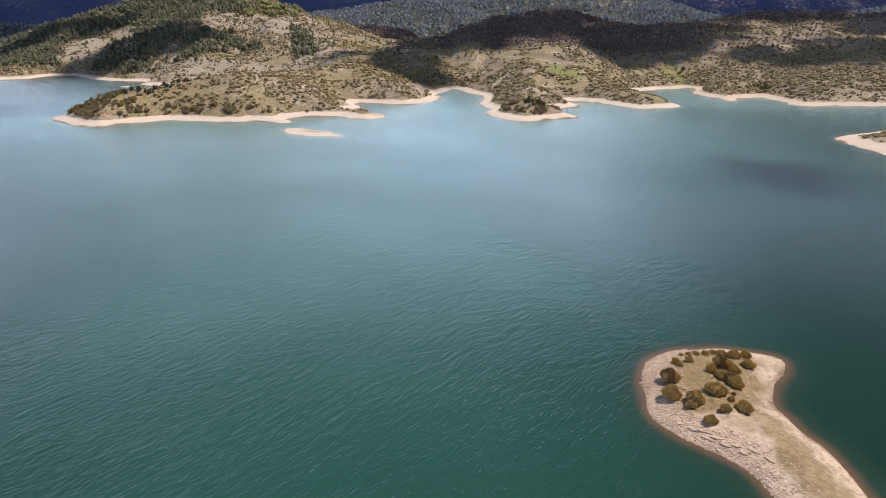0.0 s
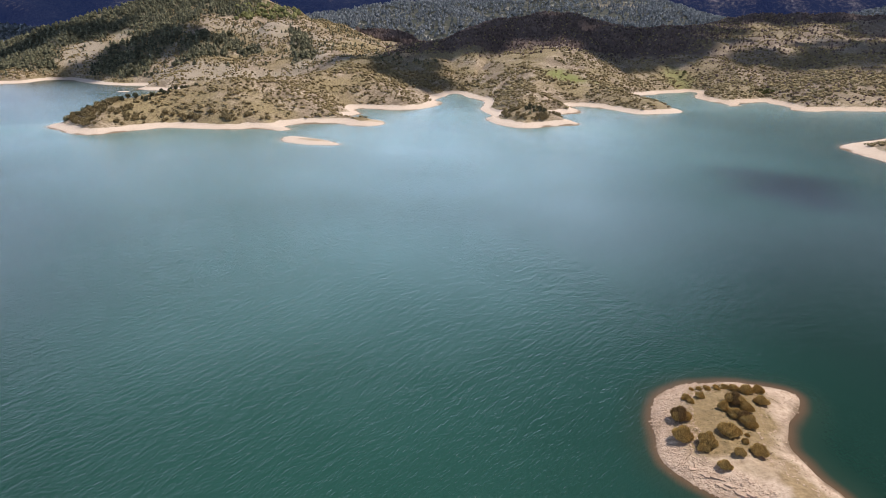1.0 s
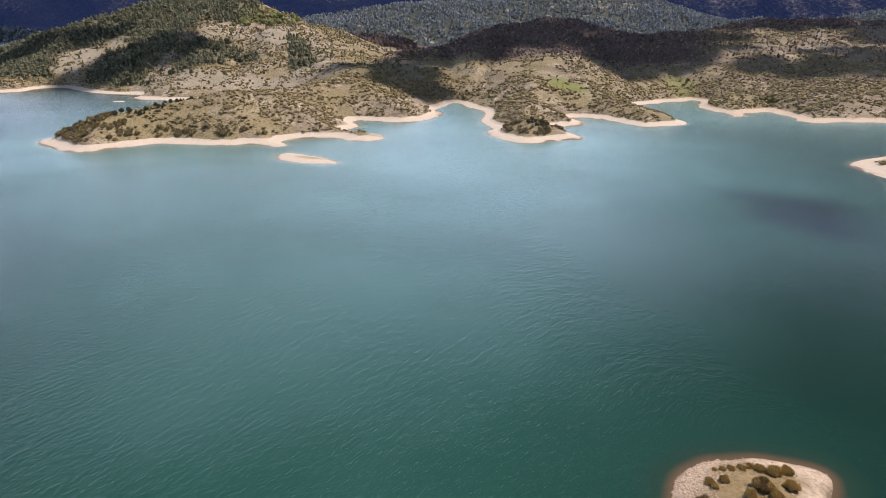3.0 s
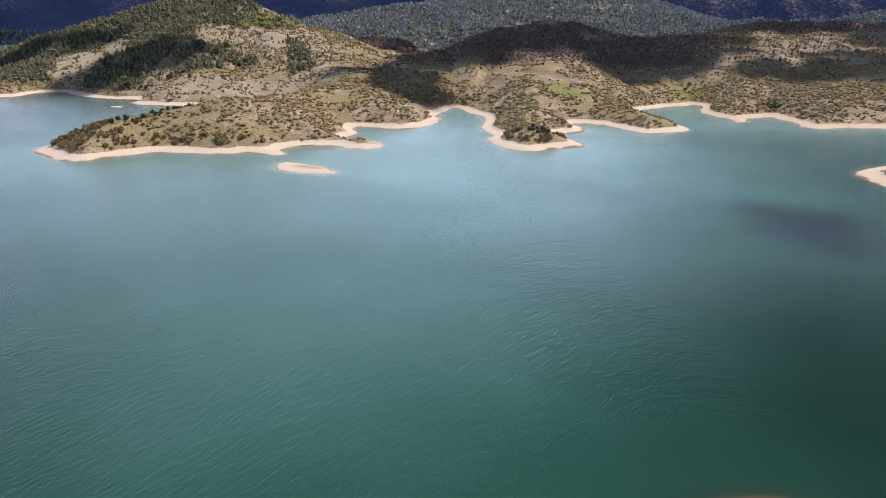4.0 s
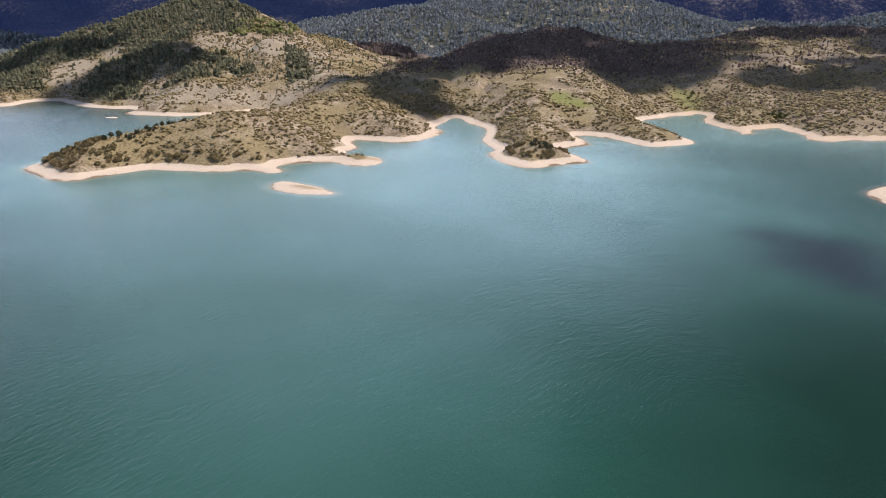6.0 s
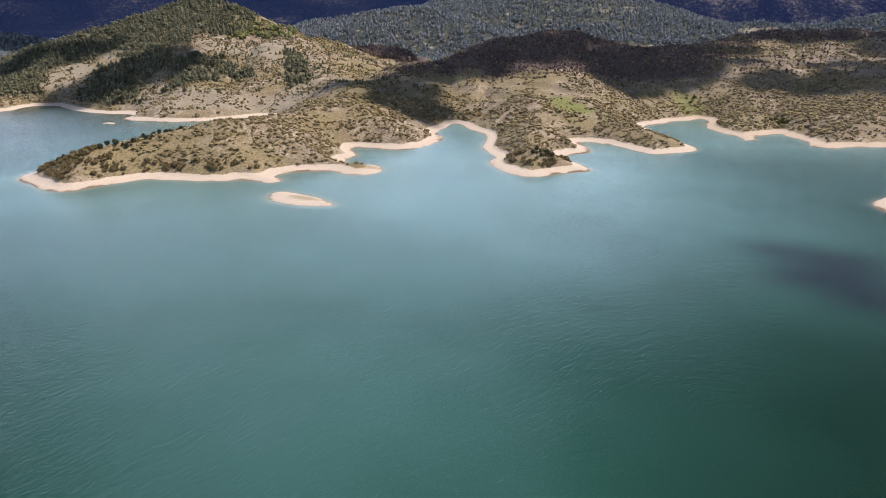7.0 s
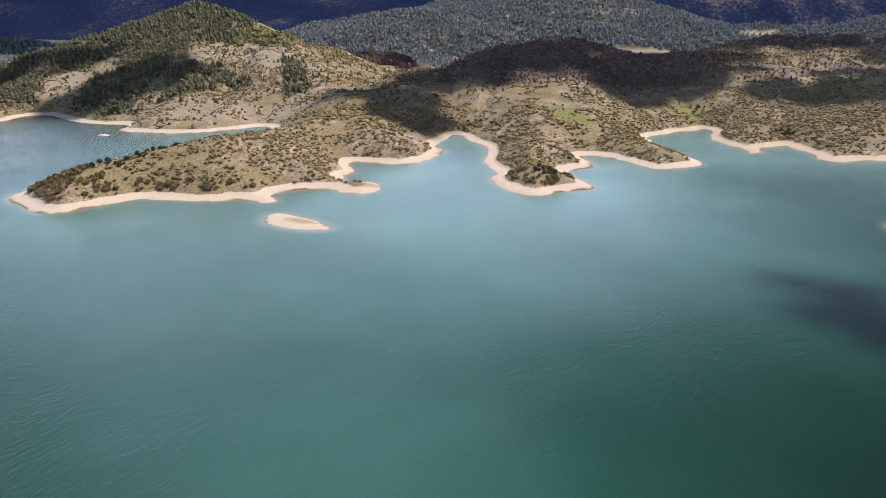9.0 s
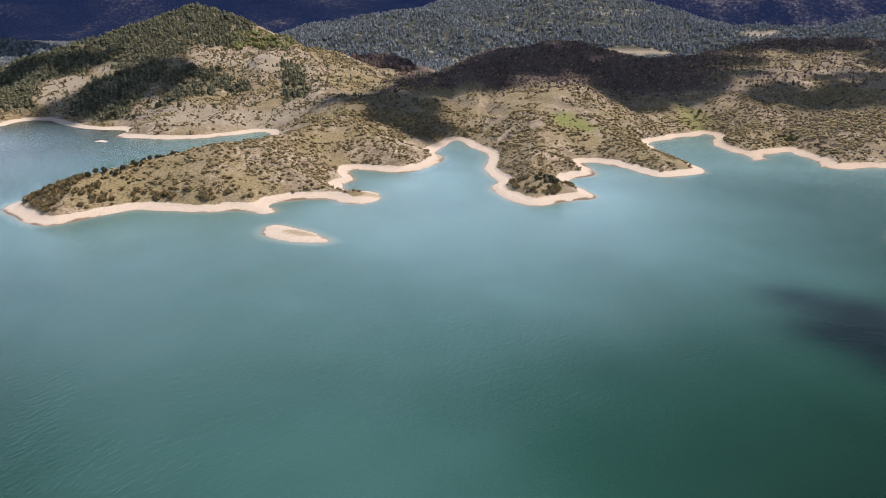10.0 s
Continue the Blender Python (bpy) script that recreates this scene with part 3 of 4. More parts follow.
# ---- plants ----
def ico(subdivisions, seed, jag, squash=1.0):
    bm = bmesh.new()
    bmesh.ops.create_icosphere(bm, subdivisions=subdivisions, radius=1.0)
    rng = random.Random(seed)
    for v in bm.verts:
        v.co *= 1 + jag * (rng.random() - 0.5) * 2
        v.co.z = v.co.z * squash
    co = np.array([v.co[:] for v in bm.verts])
    faces = np.array([[v.index for v in f.verts] for f in bm.faces])
    bm.free()
    return co, faces


def shrub_form(seed):
    co, faces = ico(1, seed, 0.38, 0.75)
    co[:, 2] = np.maximum(co[:, 2] + 0.45, -0.15)
    return co, faces


def bushy_form(seed, spikes=9):
    """A shrub with twigs that break its outline."""
    co, faces = clump_form(seed, spikes, 0.36, 0.74)
    return co * np.array([1.1, 1.1, 0.72]), faces


def tussock_form(seed):
    co, faces = ico(1, seed, 0.3, 0.8)
    keep = np.array([f for f in faces if (co[f, 2] > -0.3).all()])
    used = np.unique(keep)
    back = np.zeros(len(co), int)
    back[used] = np.arange(len(used))
    co = co[used]
    co[:, 2] += 0.25
    return co, back[keep]


def pine_form(seed, tiers=4, sides=7):
    """A conifer one metre high: ragged tiers that narrow to the tip."""
    rng = random.Random(seed)
    co, faces = [], []
    for k in range(tiers):
        z0, z1 = 0.08 + 0.76 * k / tiers, 0.08 + 0.76 * (k + 1) / tiers + 0.12
        r = 0.28 * (1 - (k / (tiers + 0.2)) ** 2.3) + 0.03
        base = len(co)
        for s in range(sides):
            a = 2 * math.pi * (s + rng.random() * 0.7) / sides
            q = r * (0.65 + 0.6 * rng.random())
            co.append((q * math.cos(a), q * math.sin(a), z0 + 0.06 * (rng.random() - 0.5)))
        co.append((0.02 * rng.random(), 0.02 * rng.random(), min(z1, 1.0)))
        for s in range(sides):
            faces.append((base + s, base + (s + 1) % sides, base + sides))
    return np.array(co), np.array(faces)


def broad_pine_form(seed):
    """An older pine one metre high, its ragged crown wide and blunt."""
    co, faces = pine_form(70 + seed, 4, 9)
    flare = 1.25 + 0.35 * np.sin(co[:, 2] * 9 + seed)
    return np.stack([co[:, 0] * flare, co[:, 1] * flare, np.minimum(co[:, 2], 0.86)], 1), faces


def round_form(seed):
    """A broad-crowned young pine one metre high."""
    co, faces = shrub_form(90 + seed)
    return co * np.array([0.33, 0.33, 0.78]), faces


def scatter_mesh(name, forms, where, size, tall):
    """Many small plants as one mesh. where: n x 3 feet; size, tall: n scales."""
    rng = np.random.default_rng(len(where))
    cos, fas, base = [], [], 0
    pick = rng.integers(0, len(forms), len(where))
    for k, (co, faces) in enumerate(forms):
        sel = np.where(pick == k)[0]
        if not len(sel):
            continue
        a = rng.random(len(sel)) * 2 * np.pi
        c, s = np.cos(a)[:, None], np.sin(a)[:, None]
        x, y, z = co[:, 0][None], co[:, 1][None], co[:, 2][None]
        sz, tl, w = size[sel][:, None], tall[sel][:, None], where[sel]
        v = np.stack([(x * c - y * s) * sz + w[:, :1], (x * s + y * c) * sz + w[:, 1:2], z * tl + w[:, 2:]], 2)
        cos.append(v.reshape(-1, 3))
        off = base + np.arange(len(sel))[:, None, None] * len(co)
        fas.append((faces[None] + off).reshape(-1, faces.shape[1]))
        base += len(sel) * len(co)
    me = bpy.data.meshes.new(name)
    return raw_mesh(me, np.concatenate(cos), np.concatenate(fas), smooth=False)


def candidates(n, x0, x1, y0, y1, seed):
    rng = np.random.default_rng(seed)
    return x0 + (x1 - x0) * rng.random(n), y0 + (y1 - y0) * rng.random(n), rng


def clump_form(seed, spikes, reach, core=0.72):
    """A dome of outward tufts over a dark core, about one metre in radius."""
    rng = random.Random(seed)
    co, faces = ico(1, seed, 0.2, 0.85)
    co = co * core
    co[:, 2] = np.maximum(co[:, 2] + 0.5, 0.02)
    co, faces = [tuple(v) for v in co], [tuple(f) for f in faces]
    for _ in range(spikes):
        a, up = rng.random() * 2 * math.pi, math.asin(rng.random() * 1.2 - 0.2)
        way = Vector((math.cos(a) * math.cos(up), math.sin(a) * math.cos(up), math.sin(up)))
        foot = Vector((way.x * core * 0.95, way.y * core * 0.95, max(0.04, way.z * core * 0.82 + 0.5)))
        out = (way + Vector((0, 0, 0.75)) + Vector((rng.random() - 0.5, rng.random() - 0.5, 0)) * 0.7).normalized()
        side = out.cross(Vector((rng.random() - 0.5, rng.random() - 0.5, rng.random() - 0.5))).normalized()
        other = out.cross(side)
        w, tip = reach * (0.22 + 0.16 * rng.random()), foot + out * reach * (0.7 + 0.7 * rng.random())
        base = len(co)
        for k in range(3):
            t = 2 * math.pi * k / 3
            co.append(tuple(foot + side * (w * math.cos(t)) + other * (w * math.sin(t))))
        co.append(tuple(tip))
        faces += [(base, base + 1, base + 3), (base + 1, base + 2, base + 3), (base + 2, base, base + 3)]
    return np.array(co), np.array(faces)


def form_mesh(name, form, mat):
    me = raw_mesh(bpy.data.meshes.new(name), form[0], form[1], smooth=False)
    me.materials.append(mat)
    return me


def stem_mesh(name, seed, stems, tall, lean, thick):
    """Tapered stems that fan out from one foot."""
    rng = random.Random(seed)
    bm = bmesh.new()
    for k in range(stems):
        a = 2 * math.pi * (k + rng.random() * 0.6) / stems
        top = Vector((math.cos(a) * lean, math.sin(a) * lean, tall * (0.8 + 0.3 * rng.random())))
        m = Matrix.Translation(top * 0.5) @ top.to_track_quat("Z", "Y").to_matrix().to_4x4()
        bmesh.ops.create_cone(bm, cap_ends=True, segments=6, radius1=thick, radius2=thick * 0.35, depth=top.length, matrix=m)
    me = bpy.data.meshes.new(name)
    bm.to_mesh(me)
    bm.free()
    me.materials.append(BARK)
    return me


def part(name, me, parent, m=None, label=""):
    ob = new(name, me)
    ob.parent = parent
    if m is not None:
        ob.matrix_basis = m
    if label:
        ob["label"] = label
    return ob


def foot_z(x, y):
    return float(height(np.array([x]), np.array([y]))[0])


# scrub over the near hills; the nearest shrubs are things of their own further down
sx, sy, rng = candidates(172000, -480, 470, 238, 830, 11)
sd = shore_distance(sx, sy)
sz = height(sx, sy, sd)
dense = 0.30 + 0.45 * fbm(sx, sy, 45, 4, 81) + 0.75 * fbm(sx, sy, 9, 2, 82)
dense = dense * (1 - 0.85 * meadow_mask(sx, sy)) * (1 - 0.5 * scree_mask(sx, sy)) * (1 - 0.6 * hill_wood_mask(sx, sy))
dense = dense * np.where(sy > 600, np.where(sx < 0, 2.4, np.where(sx > 240, 2.6, 1.5) - litter_mask(sx, sy, sz)), np.where(sy < 500, 3.6, 2.7))
keep = (sd > 6.5) & (sz > 1.9 + 0.5 * rng.random(len(sz))) & (rng.random(len(sz)) < dense)
where = np.stack([sx, sy, sz], 1)[keep]
size = (0.40 + 1.2 * rng.random(len(where)) ** 2.4) * np.where(where[:, 1] > 560, 0.8, 1.0)
tall = size * (0.85 + 0.5 * rng.random(len(where)))
single = ((where[:, 0] < -95) & (where[:, 1] < 352) | (where[:, 0] > 20) & (where[:, 0] < 90) & (where[:, 1] < 384)) & (size > 0.7)
singles = np.concatenate([where, size[:, None], tall[:, None]], 1)[single][:300]
near_hills = ~single & (where[:, 1] < 470)
shore_scrub = new("shore_scrub", scatter_mesh("shore_scrub", [bushy_form(k) for k in range(8)], where[near_hills], size[near_hills], tall[near_hills]))
shore_scrub.data.materials.append(SCRUB_LEAF)
tagged(shore_scrub, "ragged olive brown juniper scrub on the low peninsulas", "scrub", kind="stuff")
slopes = ~single & ~near_hills
scrub = new("scrub", scatter_mesh("scrub", [shrub_form(k) for k in range(6)], where[slopes], size[slopes], tall[slopes]))
scrub.data.materials.append(SCRUB_LEAF)
tagged(scrub, "low olive brown juniper scrub dotted over dry slopes", "scrub", kind="stuff")

# grass tussocks and seedlings between the shrubs
gx_, gy_, rng = candidates(90000, -300, 300, 310, 640, 15)
gd = shore_distance(gx_, gy_)
gz = height(gx_, gy_, gd)
keep = (gd > 5.5) & (gz > 1.7 + 0.6 * rng.random(len(gz))) & (rng.random(len(gz)) < 0.22 + 0.5 * fbm(gx_, gy_, 16, 3, 84))
where = np.stack([gx_, gy_, gz], 1)[keep]
size = 0.18 + 0.32 * rng.random(len(where))
tussocks = new("tussocks", scatter_mesh("tussocks", [tussock_form(60 + k) for k in range(4)], where, size, size))
tussocks.data.materials.append(DRY_GRASS)
tagged(tussocks, "straw coloured grass tussocks and seedlings on dry slopes", "grass", kind="stuff")

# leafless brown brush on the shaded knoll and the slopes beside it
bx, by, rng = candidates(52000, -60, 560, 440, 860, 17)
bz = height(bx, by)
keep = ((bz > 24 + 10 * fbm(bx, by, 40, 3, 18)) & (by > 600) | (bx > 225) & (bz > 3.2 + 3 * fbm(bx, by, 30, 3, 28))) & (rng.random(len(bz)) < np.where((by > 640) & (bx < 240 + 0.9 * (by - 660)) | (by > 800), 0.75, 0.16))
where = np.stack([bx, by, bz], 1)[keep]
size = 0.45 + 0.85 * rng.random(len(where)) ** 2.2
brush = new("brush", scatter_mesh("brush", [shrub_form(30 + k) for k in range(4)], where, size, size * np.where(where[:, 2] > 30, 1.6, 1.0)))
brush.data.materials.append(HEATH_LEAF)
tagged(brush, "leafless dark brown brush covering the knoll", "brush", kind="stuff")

# pines on the west hill
tx, ty, rng = candidates(66000, -800, 0, 590, 960, 12)
td = shore_distance(tx, ty)
tz = height(tx, ty, td)
grown = hill_wood_mask(tx, ty)
keep = (td > 12) & (rng.random(len(tz)) < (0.035 + 0.10 * np.clip(fbm(tx, ty, 30, 3, 19), 0, 1)) * (1 - 0.5 * scree_mask(tx, ty)) + 0.62 * grown * np.clip(0.75 + 0.9 * fbm(tx, ty, 22, 3, 20), 0.1, 1))
where = np.stack([tx, ty, tz], 1)[keep]
tall = (1.6 + 3.0 * rng.random(len(where)) ** 1.6) * (1 + 0.55 * grown[keep])
lone = (where[:, 1] < 700) & (where[:, 0] > -330) & (rng.random(len(where)) < 0.35)
lone_pines = np.concatenate([where, tall[:, None]], 1)[lone][:110]
pines = new("pine_wood", scatter_mesh("pine_wood", [pine_form(k, 5, 7) for k in range(6)] + [broad_pine_form(k) for k in range(4)], where, tall * 1.05, tall))
pines.data.materials.append(PINE_LEAF)
tagged(pines, "dark green pine wood covering the hill above the bay", "wood", kind="stuff")

# pale spring leaves along the west hill's shoulder
qx, qy, rng = candidates(2600, -330, 40, 720, 860, 14)
qz = height(qx, qy)
keep = rng.random(len(qz)) < np.maximum.reduce([0.8 * patch(qx, qy, [(-246, 790), (-234, 806), (-190, 830), (-170, 798), (-174, 762), (-208, 774), (-232, 755)], 8, 6), 0.6 * blob(qx, qy, -8, 815, 26, 16)])
where = np.stack([qx, qy, qz], 1)[keep]
size = 1.6 + 1.6 * rng.random(len(where))
grove = new("broadleaf_grove", scatter_mesh("broadleaf_grove", [shrub_form(40 + k) for k in range(6)], where, size, size * 1.25))
grove.data.materials.append(MIXED_LEAF)
tagged(grove, "yellow green spring broadleaf trees on the ridge", "grove", kind="stuff")

# the dark bare grove in the saddle, with fresh green beside it
vx_, vy_, rng = candidates(2600, -130, -20, 840, 905, 16)
keep = rng.random(len(vx_)) < patch(vx_, vy_, [(-112, 862), (-90, 850), (-52, 852), (-38, 868), (-50, 892), (-96, 894)], 8, 5)
where = np.stack([vx_, vy_, height(vx_, vy_)], 1)[keep]
tall = 3.5 + 4.5 * rng.random(len(where))
bare_grove = new("bare_grove", scatter_mesh("bare_grove", [round_form(20 + k) for k in range(4)], where, tall * 1.1, tall))
bare_grove.data.materials.append(HEATH_LEAF)
tagged(bare_grove, "dark leafless broadleaf grove in the saddle", "grove", kind="stuff")

# forest on the far ridges
fx_, fy_, rng = candidates(125000, -1900, 1900, 1000, 3000, 13)
near = np.abs(fx_) < 0.85 * fy_ + 100
fx_, fy_ = fx_[near], fy_[near]
fd = shore_distance(fx_, fy_)
fz = height(fx_, fy_, fd)
clear = 1 - np.clip(blob(fx_, fy_, 530, 1920, 140, 60) + blob(fx_, fy_, 5, 1600, 110, 110), 0, 1)
keep = (fd > 14) & (rng.random(len(fz)) < clear * 0.9 * wood_mask(fx_, fy_) * np.clip(0.75 + 0.6 * fbm(fx_, fy_, 160, 3, 91), 0.1, 1))
where = np.stack([fx_, fy_, fz], 1)[keep]
tall = 6.5 + 6.5 * rng.random(len(where))
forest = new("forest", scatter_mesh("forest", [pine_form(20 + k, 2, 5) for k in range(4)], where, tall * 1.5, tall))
forest.data.materials.append(HAZY_FIR_LEAF)
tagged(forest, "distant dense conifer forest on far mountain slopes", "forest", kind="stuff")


# ---- single shrubs and pines on the near peninsulas ----
def make_shrub(seed):
    thing = new("juniper_shrub")
    part("stem", stem_mesh("stem", seed, 4, 0.6, 0.25, 0.07), thing)
    part("foliage", form_mesh("foliage", clump_form(seed, 70, 0.42), SCRUB_LEAF), thing)
    return tagged(thing, "low rounded olive brown juniper shrub on dry ground", "shrub", "shrubs of the peninsulas")


kinds = [make_shrub(100 + k) for k in range(4)]
rng = random.Random(5)
for k, (x, y, z, r, h) in enumerate(singles):
    m = Matrix.LocRotScale((x, y, z - 0.05), Euler((0, 0, rng.random() * 6.28)), (r * 1.1, r * 1.1, h * 1.05))
    if k < len(kinds):
        kinds[k].matrix_basis = m
    else:
        ob = copy_thing(kinds[k % 4], m)
        ob.matrix_basis = m


def make_pine(seed):
    thing = new("pine_tree")
    part("trunk", stem_mesh("trunk", seed, 1, 0.55, 0.01, 0.035), thing)
    if seed % 4:
        co, faces = clump_form(seed, 150, 0.4, 0.75)
        form = (co * np.array([0.34, 0.34, 0.66]), faces)
    else:
        form = pine_form(seed, 7, 9)
    part("crown", form_mesh("crown", form, PINE_LEAF), thing)
    return tagged(thing, "dark green young pine tree on a dry slope", "tree", "pines by the bay")


CREST = [(-197, 342), (-187, 346), (-173, 354), (-164, 365), (-156, 375), (-147, 383), (-133, 396), (-118, 420)]
spots = []
for k in range(70):
    f = (k / 69) ** 1.2 * (len(CREST) - 1.001)
    i = int(f)
    x = CREST[i][0] + (f - i) * (CREST[i + 1][0] - CREST[i][0]) + rng.gauss(0, 2.5)
    y = CREST[i][1] + (f - i) * (CREST[i + 1][1] - CREST[i][1]) + rng.gauss(0, 2.5) + 1
    spots.append((x, y, foot_z(x, y), 1.4 + 1.5 * rng.random()))
for k in range(14):
    x, y = 52 + rng.gauss(0, 6), 376 + rng.gauss(0, 4)
    spots.append((x, y, foot_z(x, y), 1.6 + 1.4 * rng.random()))
spots += [tuple(p) for p in lone_pines]
pine_kinds = [make_pine(200 + k) for k in range(4)]
for k, (x, y, z, h) in enumerate(spots):
    w = h * (1.1 + 0.5 * rng.random())
    m = Matrix.LocRotScale((x, y, z - 0.1), Euler((0, 0, rng.random() * 6.28)), (w, w, h))
    if k < 4:
        pine_kinds[k].matrix_basis = m
    else:
        copy_thing(pine_kinds[k % 4], m).matrix_basis = m


def make_broadleaf(seed):
    thing = new("broadleaf_tree")
    part("trunk", stem_mesh("trunk", seed, 3, 0.7, 0.22, 0.06), thing)
    for k in range(3):
        a = 2.1 * k + seed
        part("crown", form_mesh("crown", clump_form(seed + k, 110, 0.35, 0.62), MIXED_LEAF), thing,
             Matrix.LocRotScale((0.35 * math.cos(a), 0.35 * math.sin(a), 0.35), None, (0.6, 0.6, 0.7)))
    return tagged(thing, "fresh green broadleaf tree beside the inlet", "tree", "green trees by the inlet")


for k, (x, y, h) in enumerate([(253, 521, 2.4), (257, 525, 3.0), (261, 523, 2.2), (256, 532, 2.6), (262, 533, 2.0), (214, 600, 2.0), (220, 607, 2.4)]):
    make_broadleaf(700 + 5 * k).matrix_basis = Matrix.LocRotScale((x, y, foot_z(x, y) - 0.1), None, (h, h, h))


# ---- the near spit ----
JUNIPERS = [(32.5, 79.2, 3.1, 2.9), (31.3, 74.6, 3.2, 2.9), (34.0, 73.3, 3.0, 2.5), (33.0, 72.0, 1.8, 1.6), (37.6, 75.2, 3.5, 2.3), (37.0, 70.7, 1.7, 1.7),
            (34.4, 68.9, 2.1, 1.6), (39.7, 71.3, 2.8, 2.1), (39.1, 80.9, 2.2, 1.9), (41.3, 82.6, 3.2, 2.4), (42.3, 80.7, 2.2, 2.0), (40.1, 79.2, 2.4, 2.0),
            (41.2, 77.4, 2.6, 2.5), (40.9, 78.5, 2.7, 2.3), (44.6, 85.8, 2.4, 2.0), (46.6, 86.3, 2.2, 1.6), (45.4, 83.0, 2.4, 1.8), (43.2, 86.8, 2.0, 1.3),
            (35.0, 83.8, 1.8, 1.4), (35.3, 82.8, 1.5, 1.0), (37.1, 84.1, 1.6, 1.4), (38.9, 73.4, 1.3, 1.0), (39.8, 74.9, 0.9, 0.7)]
FRINGE = [(38.1, 87.0, 1.2, 0.8), (37.0, 87.1, 1.0, 0.6), (39.4, 87.1, 1.6, 0.9), (40.9, 87.4, 1.5, 0.9), (42.3, 87.6, 1.7, 0.9)]
CLUMPS = [form_mesh("foliage_clump", clump_form(300 + k, 420, 0.31, 0.62), SHRUB_LEAF) for k in range(5)]
RUST_CLUMPS = [form_mesh("foliage_clump", clump_form(310 + k, 420, 0.31, 0.62), RUST_LEAF) for k in range(3)]
STEMS = [stem_mesh("stem", 320 + k, 5, 0.7, 0.35, 0.05) for k in range(2)]


def make_juniper(x, y, wide, tall, seed):
    """A bushy juniper of several clumps on shared stems."""
    rng = random.Random(seed)
    thing = new("juniper_bush")
    thing.matrix_basis = pose(x, y, foot_z(x, y) - 0.05)
    r, h = wide * 0.5, tall * 0.62
    part("stem", STEMS[seed % 2], thing, Matrix.Diagonal((r, r, h, 1)))
    n = 3 + int(wide)
    for k in range(n):
        a = 2 * math.pi * (k + 0.6 * rng.random()) / n
        off = 0.0 if k == 0 else 0.48 * r
        q = r * (0.62 if k == 0 else 0.42 + 0.2 * rng.random())
        t = h * (0.85 if k == 0 else 0.5 + 0.3 * rng.random())
        part("foliage_clump", RUST_CLUMPS[k % 3] if seed in (0, 9, 13) and k % 2 == 0 else CLUMPS[(seed + k) % 5], thing,
             Matrix.LocRotScale((math.cos(a) * off, math.sin(a) * off, 0), Euler((0, 0, rng.random() * 6.28)), (q, q, t)))
    return thing


for k, (x, y, w, h) in enumerate(JUNIPERS):
    tagged(make_juniper(x, y, w, h, k), "bushy olive brown juniper on the stony spit" if w > 2.4 else "small olive brown juniper on the stony spit",
           "bush", "junipers on the spit")
for k, (x, y, w, h) in enumerate(FRINGE):
    tagged(make_juniper(x, y, w, h, 50 + k), "low spreading juniper along the spit's grassy edge", "bush", "junipers on the spit")


def stone_form(seed):
    co, faces = ico(1, seed, 0.28, 0.6)
    return np.round(co * 1.9) / 1.9 * 0.75 + co * 0.25, faces


# tufts of grass on the spit
hx, hy, rng2 = candidates(9000, 28, 52, 52, 91, 27)
hz = height(hx, hy)
keep = (rng2.random(len(hz)) < 0.75 * turf_mask(hx, hy)) & (hy > 70)
where = np.stack([hx, hy, hz], 1)[keep]
size = 0.04 + 0.07 * rng2.random(len(where)) ** 2
tufts = new("grass_tufts", scatter_mesh("grass_tufts", [tussock_form(70 + k) for k in range(4)], where, size, size * 1.3))
tufts.data.materials.append(DRY_GRASS)
tagged(tufts, "short dry grass tufts on the crown of the spit", "grass", kind="stuff")

# rubble of the shore
rx_, ry_, rng2 = candidates(150000, 25, 58, 50, 93, 23)
rd = shore_distance(rx_, ry_)
rz = height(rx_, ry_, rd)
west = np.clip((38 - rx_) / 8 + 0.55, 0.12, 1)
keep = (rd > -0.7) & (rd < 5.2 + 1.5 * fbm(rx_, ry_, 5, 3, 24)) & (rng2.random(len(rz)) < west * np.clip(1.15 - rd / 7, 0.1, 1) * 0.55)
where = np.stack([rx_, ry_, rz], 1)[keep]
size = 0.035 + 0.12 * rng2.random(len(where)) ** 3
rubble = new("shore_rubble", scatter_mesh("shore_rubble", [stone_form(400 + k) for k in range(5)], where, size, size))
rubble.data.materials.append(STONE)
tagged(rubble, "pale pinkish limestone rubble along the waterline", "stones", kind="stuff")

boulder_meshes = [form_mesh("boulder", stone_form(420 + k), STONE) for k in range(6)]
spot = rng2.permutation(np.where(keep & (rd < 4.5) & (rx_ < 44))[0])[:130]
for k, i in enumerate(spot):
    r = 0.10 + 0.16 * rng2.random() ** 2
    ob = new("boulder", boulder_meshes[k % 6])
    ob.matrix_basis = Matrix.LocRotScale((rx_[i], ry_[i], rz[i] + 0.05), Euler((rng2.random() * 0.5, rng2.random() * 0.5, rng2.random() * 6.28)), (r * 1.3, r, r * 0.9))
    tagged(ob, "weathered pale limestone block on the shore", "rock", "blocks on the spit")


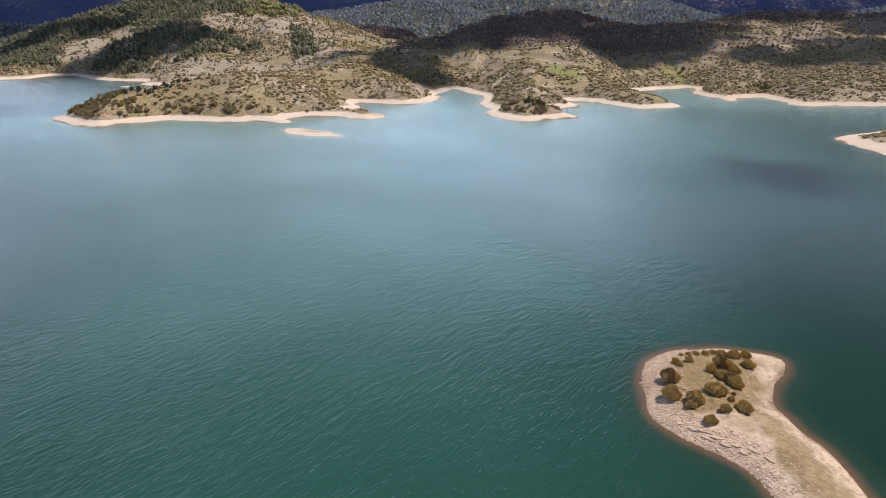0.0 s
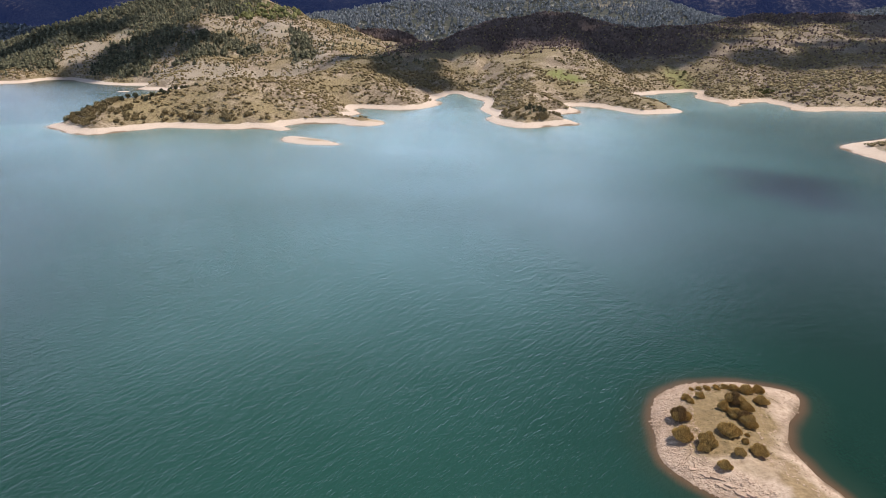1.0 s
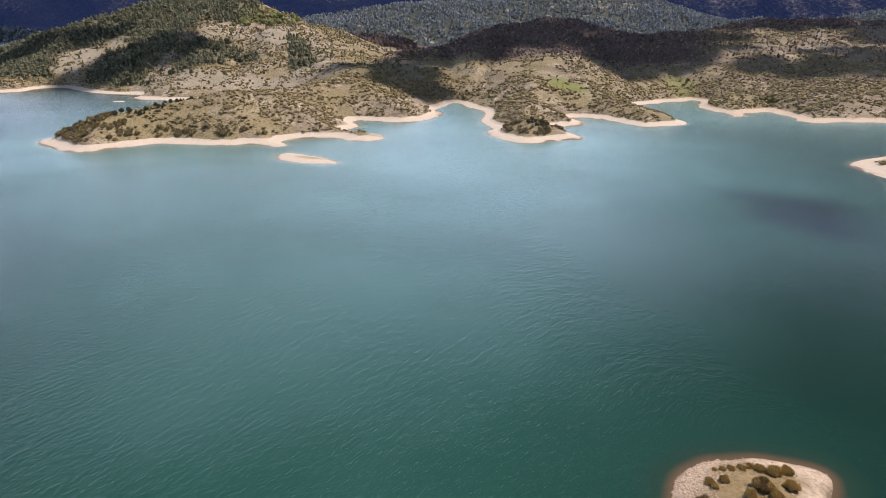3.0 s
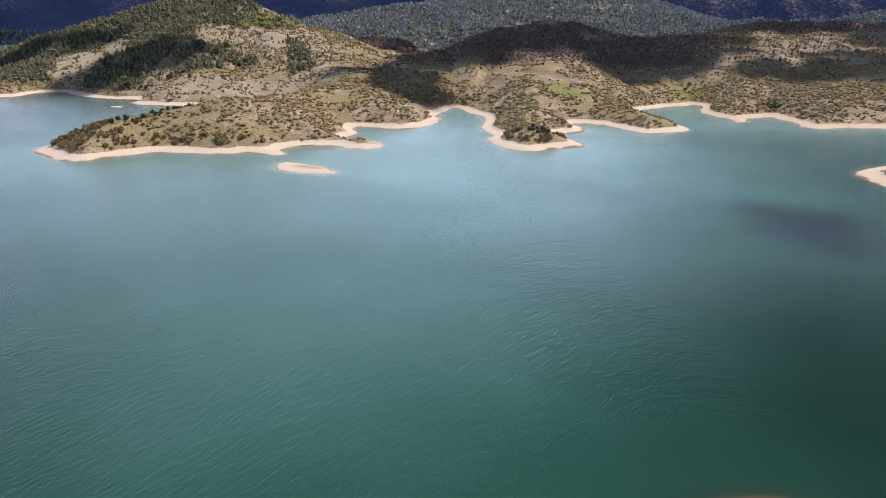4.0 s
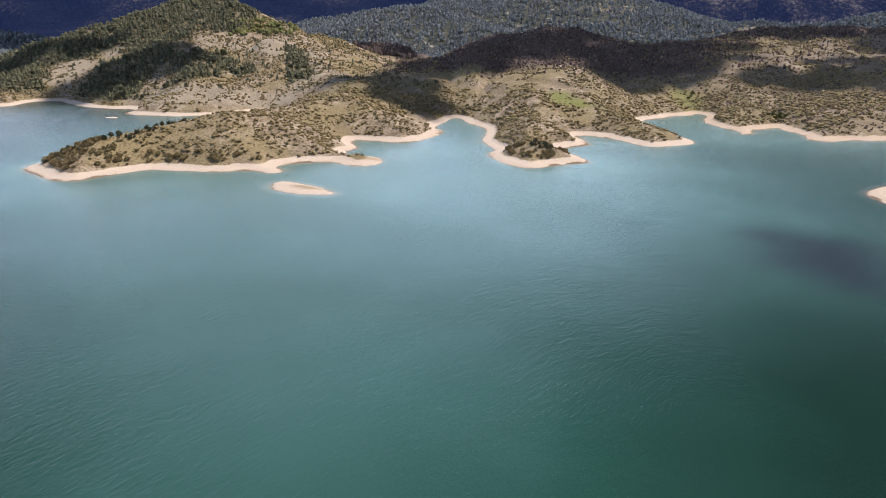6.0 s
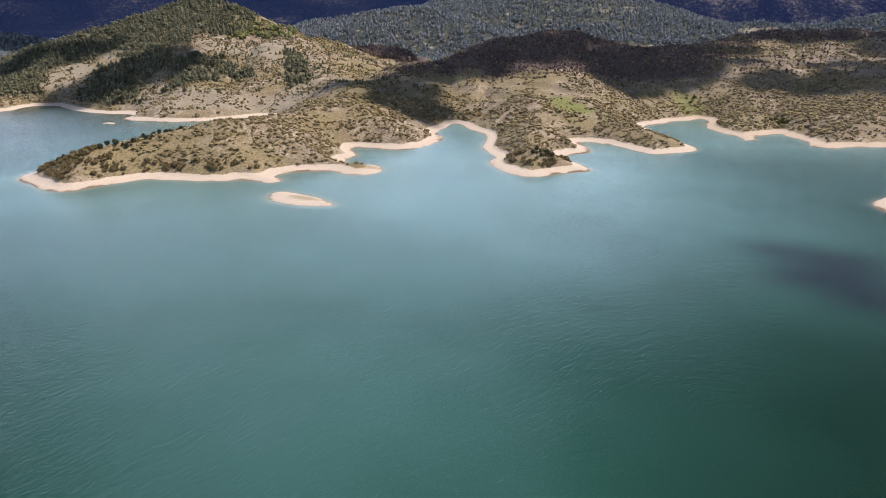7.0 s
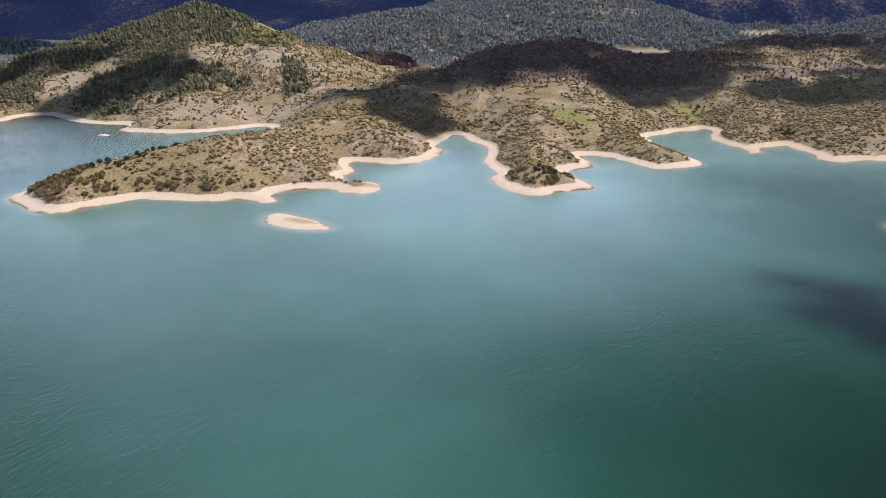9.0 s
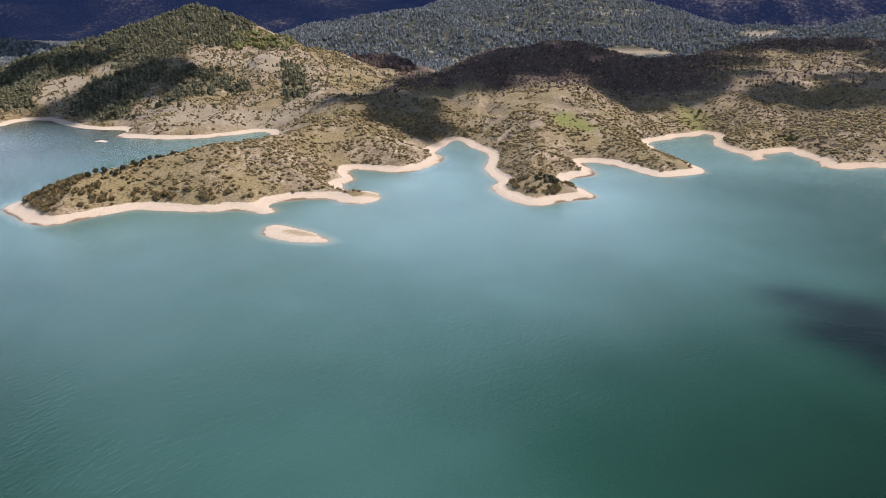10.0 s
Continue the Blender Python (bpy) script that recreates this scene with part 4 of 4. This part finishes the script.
def make_ledge(x, y, long, turn, seed):
    """A worn slab of bedded limestone lying half out of the shore."""
    rng = random.Random(seed)
    bm = bmesh.new()
    bmesh.ops.create_cube(bm, size=1.0)
    bmesh.ops.subdivide_edges(bm, edges=[e for e in bm.edges if abs((e.verts[0].co - e.verts[1].co).x) > 0.5], cuts=5)
    for v in bm.verts:
        v.co = Vector((v.co.x * long, v.co.y * 0.55 * (1.2 - abs(v.co.x)), v.co.z * 0.32))
        v.co += Vector((rng.gauss(0, 0.05), rng.gauss(0, 0.07), rng.gauss(0, 0.03)))
    bmesh.ops.bevel(bm, geom=list(bm.edges), offset=0.03, segments=1, affect="EDGES")
    me = bpy.data.meshes.new("rock_ledge")
    bm.to_mesh(me)
    bm.free()
    me.materials.append(STONE)
    ob = new("rock_ledge", me)
    ob.matrix_basis = pose(x, y, foot_z(x, y) + 0.02, rng.gauss(6, 3), rng.gauss(0, 2), turn)
    return tagged(ob, "bedded pale limestone ledge on the stony shore", "rock", "ledges on the spit")


for k, (x, y, long, turn) in enumerate([(30.6, 69.2, 0.9, -32), (31.7, 68.0, 1.1, -36), (32.9, 67.4, 1.5, -28), (32.9, 66.2, 1.3, -38), (34.0, 66.0, 1.4, -30),
                                        (34.5, 64.7, 1.2, -34), (35.7, 64.4, 1.0, -26), (36.1, 63.2, 0.9, -40), (37.3, 63.4, 1.4, -50), (38.4, 61.6, 1.3, -58)]):
    make_ledge(x, y, long, turn, 600 + k)


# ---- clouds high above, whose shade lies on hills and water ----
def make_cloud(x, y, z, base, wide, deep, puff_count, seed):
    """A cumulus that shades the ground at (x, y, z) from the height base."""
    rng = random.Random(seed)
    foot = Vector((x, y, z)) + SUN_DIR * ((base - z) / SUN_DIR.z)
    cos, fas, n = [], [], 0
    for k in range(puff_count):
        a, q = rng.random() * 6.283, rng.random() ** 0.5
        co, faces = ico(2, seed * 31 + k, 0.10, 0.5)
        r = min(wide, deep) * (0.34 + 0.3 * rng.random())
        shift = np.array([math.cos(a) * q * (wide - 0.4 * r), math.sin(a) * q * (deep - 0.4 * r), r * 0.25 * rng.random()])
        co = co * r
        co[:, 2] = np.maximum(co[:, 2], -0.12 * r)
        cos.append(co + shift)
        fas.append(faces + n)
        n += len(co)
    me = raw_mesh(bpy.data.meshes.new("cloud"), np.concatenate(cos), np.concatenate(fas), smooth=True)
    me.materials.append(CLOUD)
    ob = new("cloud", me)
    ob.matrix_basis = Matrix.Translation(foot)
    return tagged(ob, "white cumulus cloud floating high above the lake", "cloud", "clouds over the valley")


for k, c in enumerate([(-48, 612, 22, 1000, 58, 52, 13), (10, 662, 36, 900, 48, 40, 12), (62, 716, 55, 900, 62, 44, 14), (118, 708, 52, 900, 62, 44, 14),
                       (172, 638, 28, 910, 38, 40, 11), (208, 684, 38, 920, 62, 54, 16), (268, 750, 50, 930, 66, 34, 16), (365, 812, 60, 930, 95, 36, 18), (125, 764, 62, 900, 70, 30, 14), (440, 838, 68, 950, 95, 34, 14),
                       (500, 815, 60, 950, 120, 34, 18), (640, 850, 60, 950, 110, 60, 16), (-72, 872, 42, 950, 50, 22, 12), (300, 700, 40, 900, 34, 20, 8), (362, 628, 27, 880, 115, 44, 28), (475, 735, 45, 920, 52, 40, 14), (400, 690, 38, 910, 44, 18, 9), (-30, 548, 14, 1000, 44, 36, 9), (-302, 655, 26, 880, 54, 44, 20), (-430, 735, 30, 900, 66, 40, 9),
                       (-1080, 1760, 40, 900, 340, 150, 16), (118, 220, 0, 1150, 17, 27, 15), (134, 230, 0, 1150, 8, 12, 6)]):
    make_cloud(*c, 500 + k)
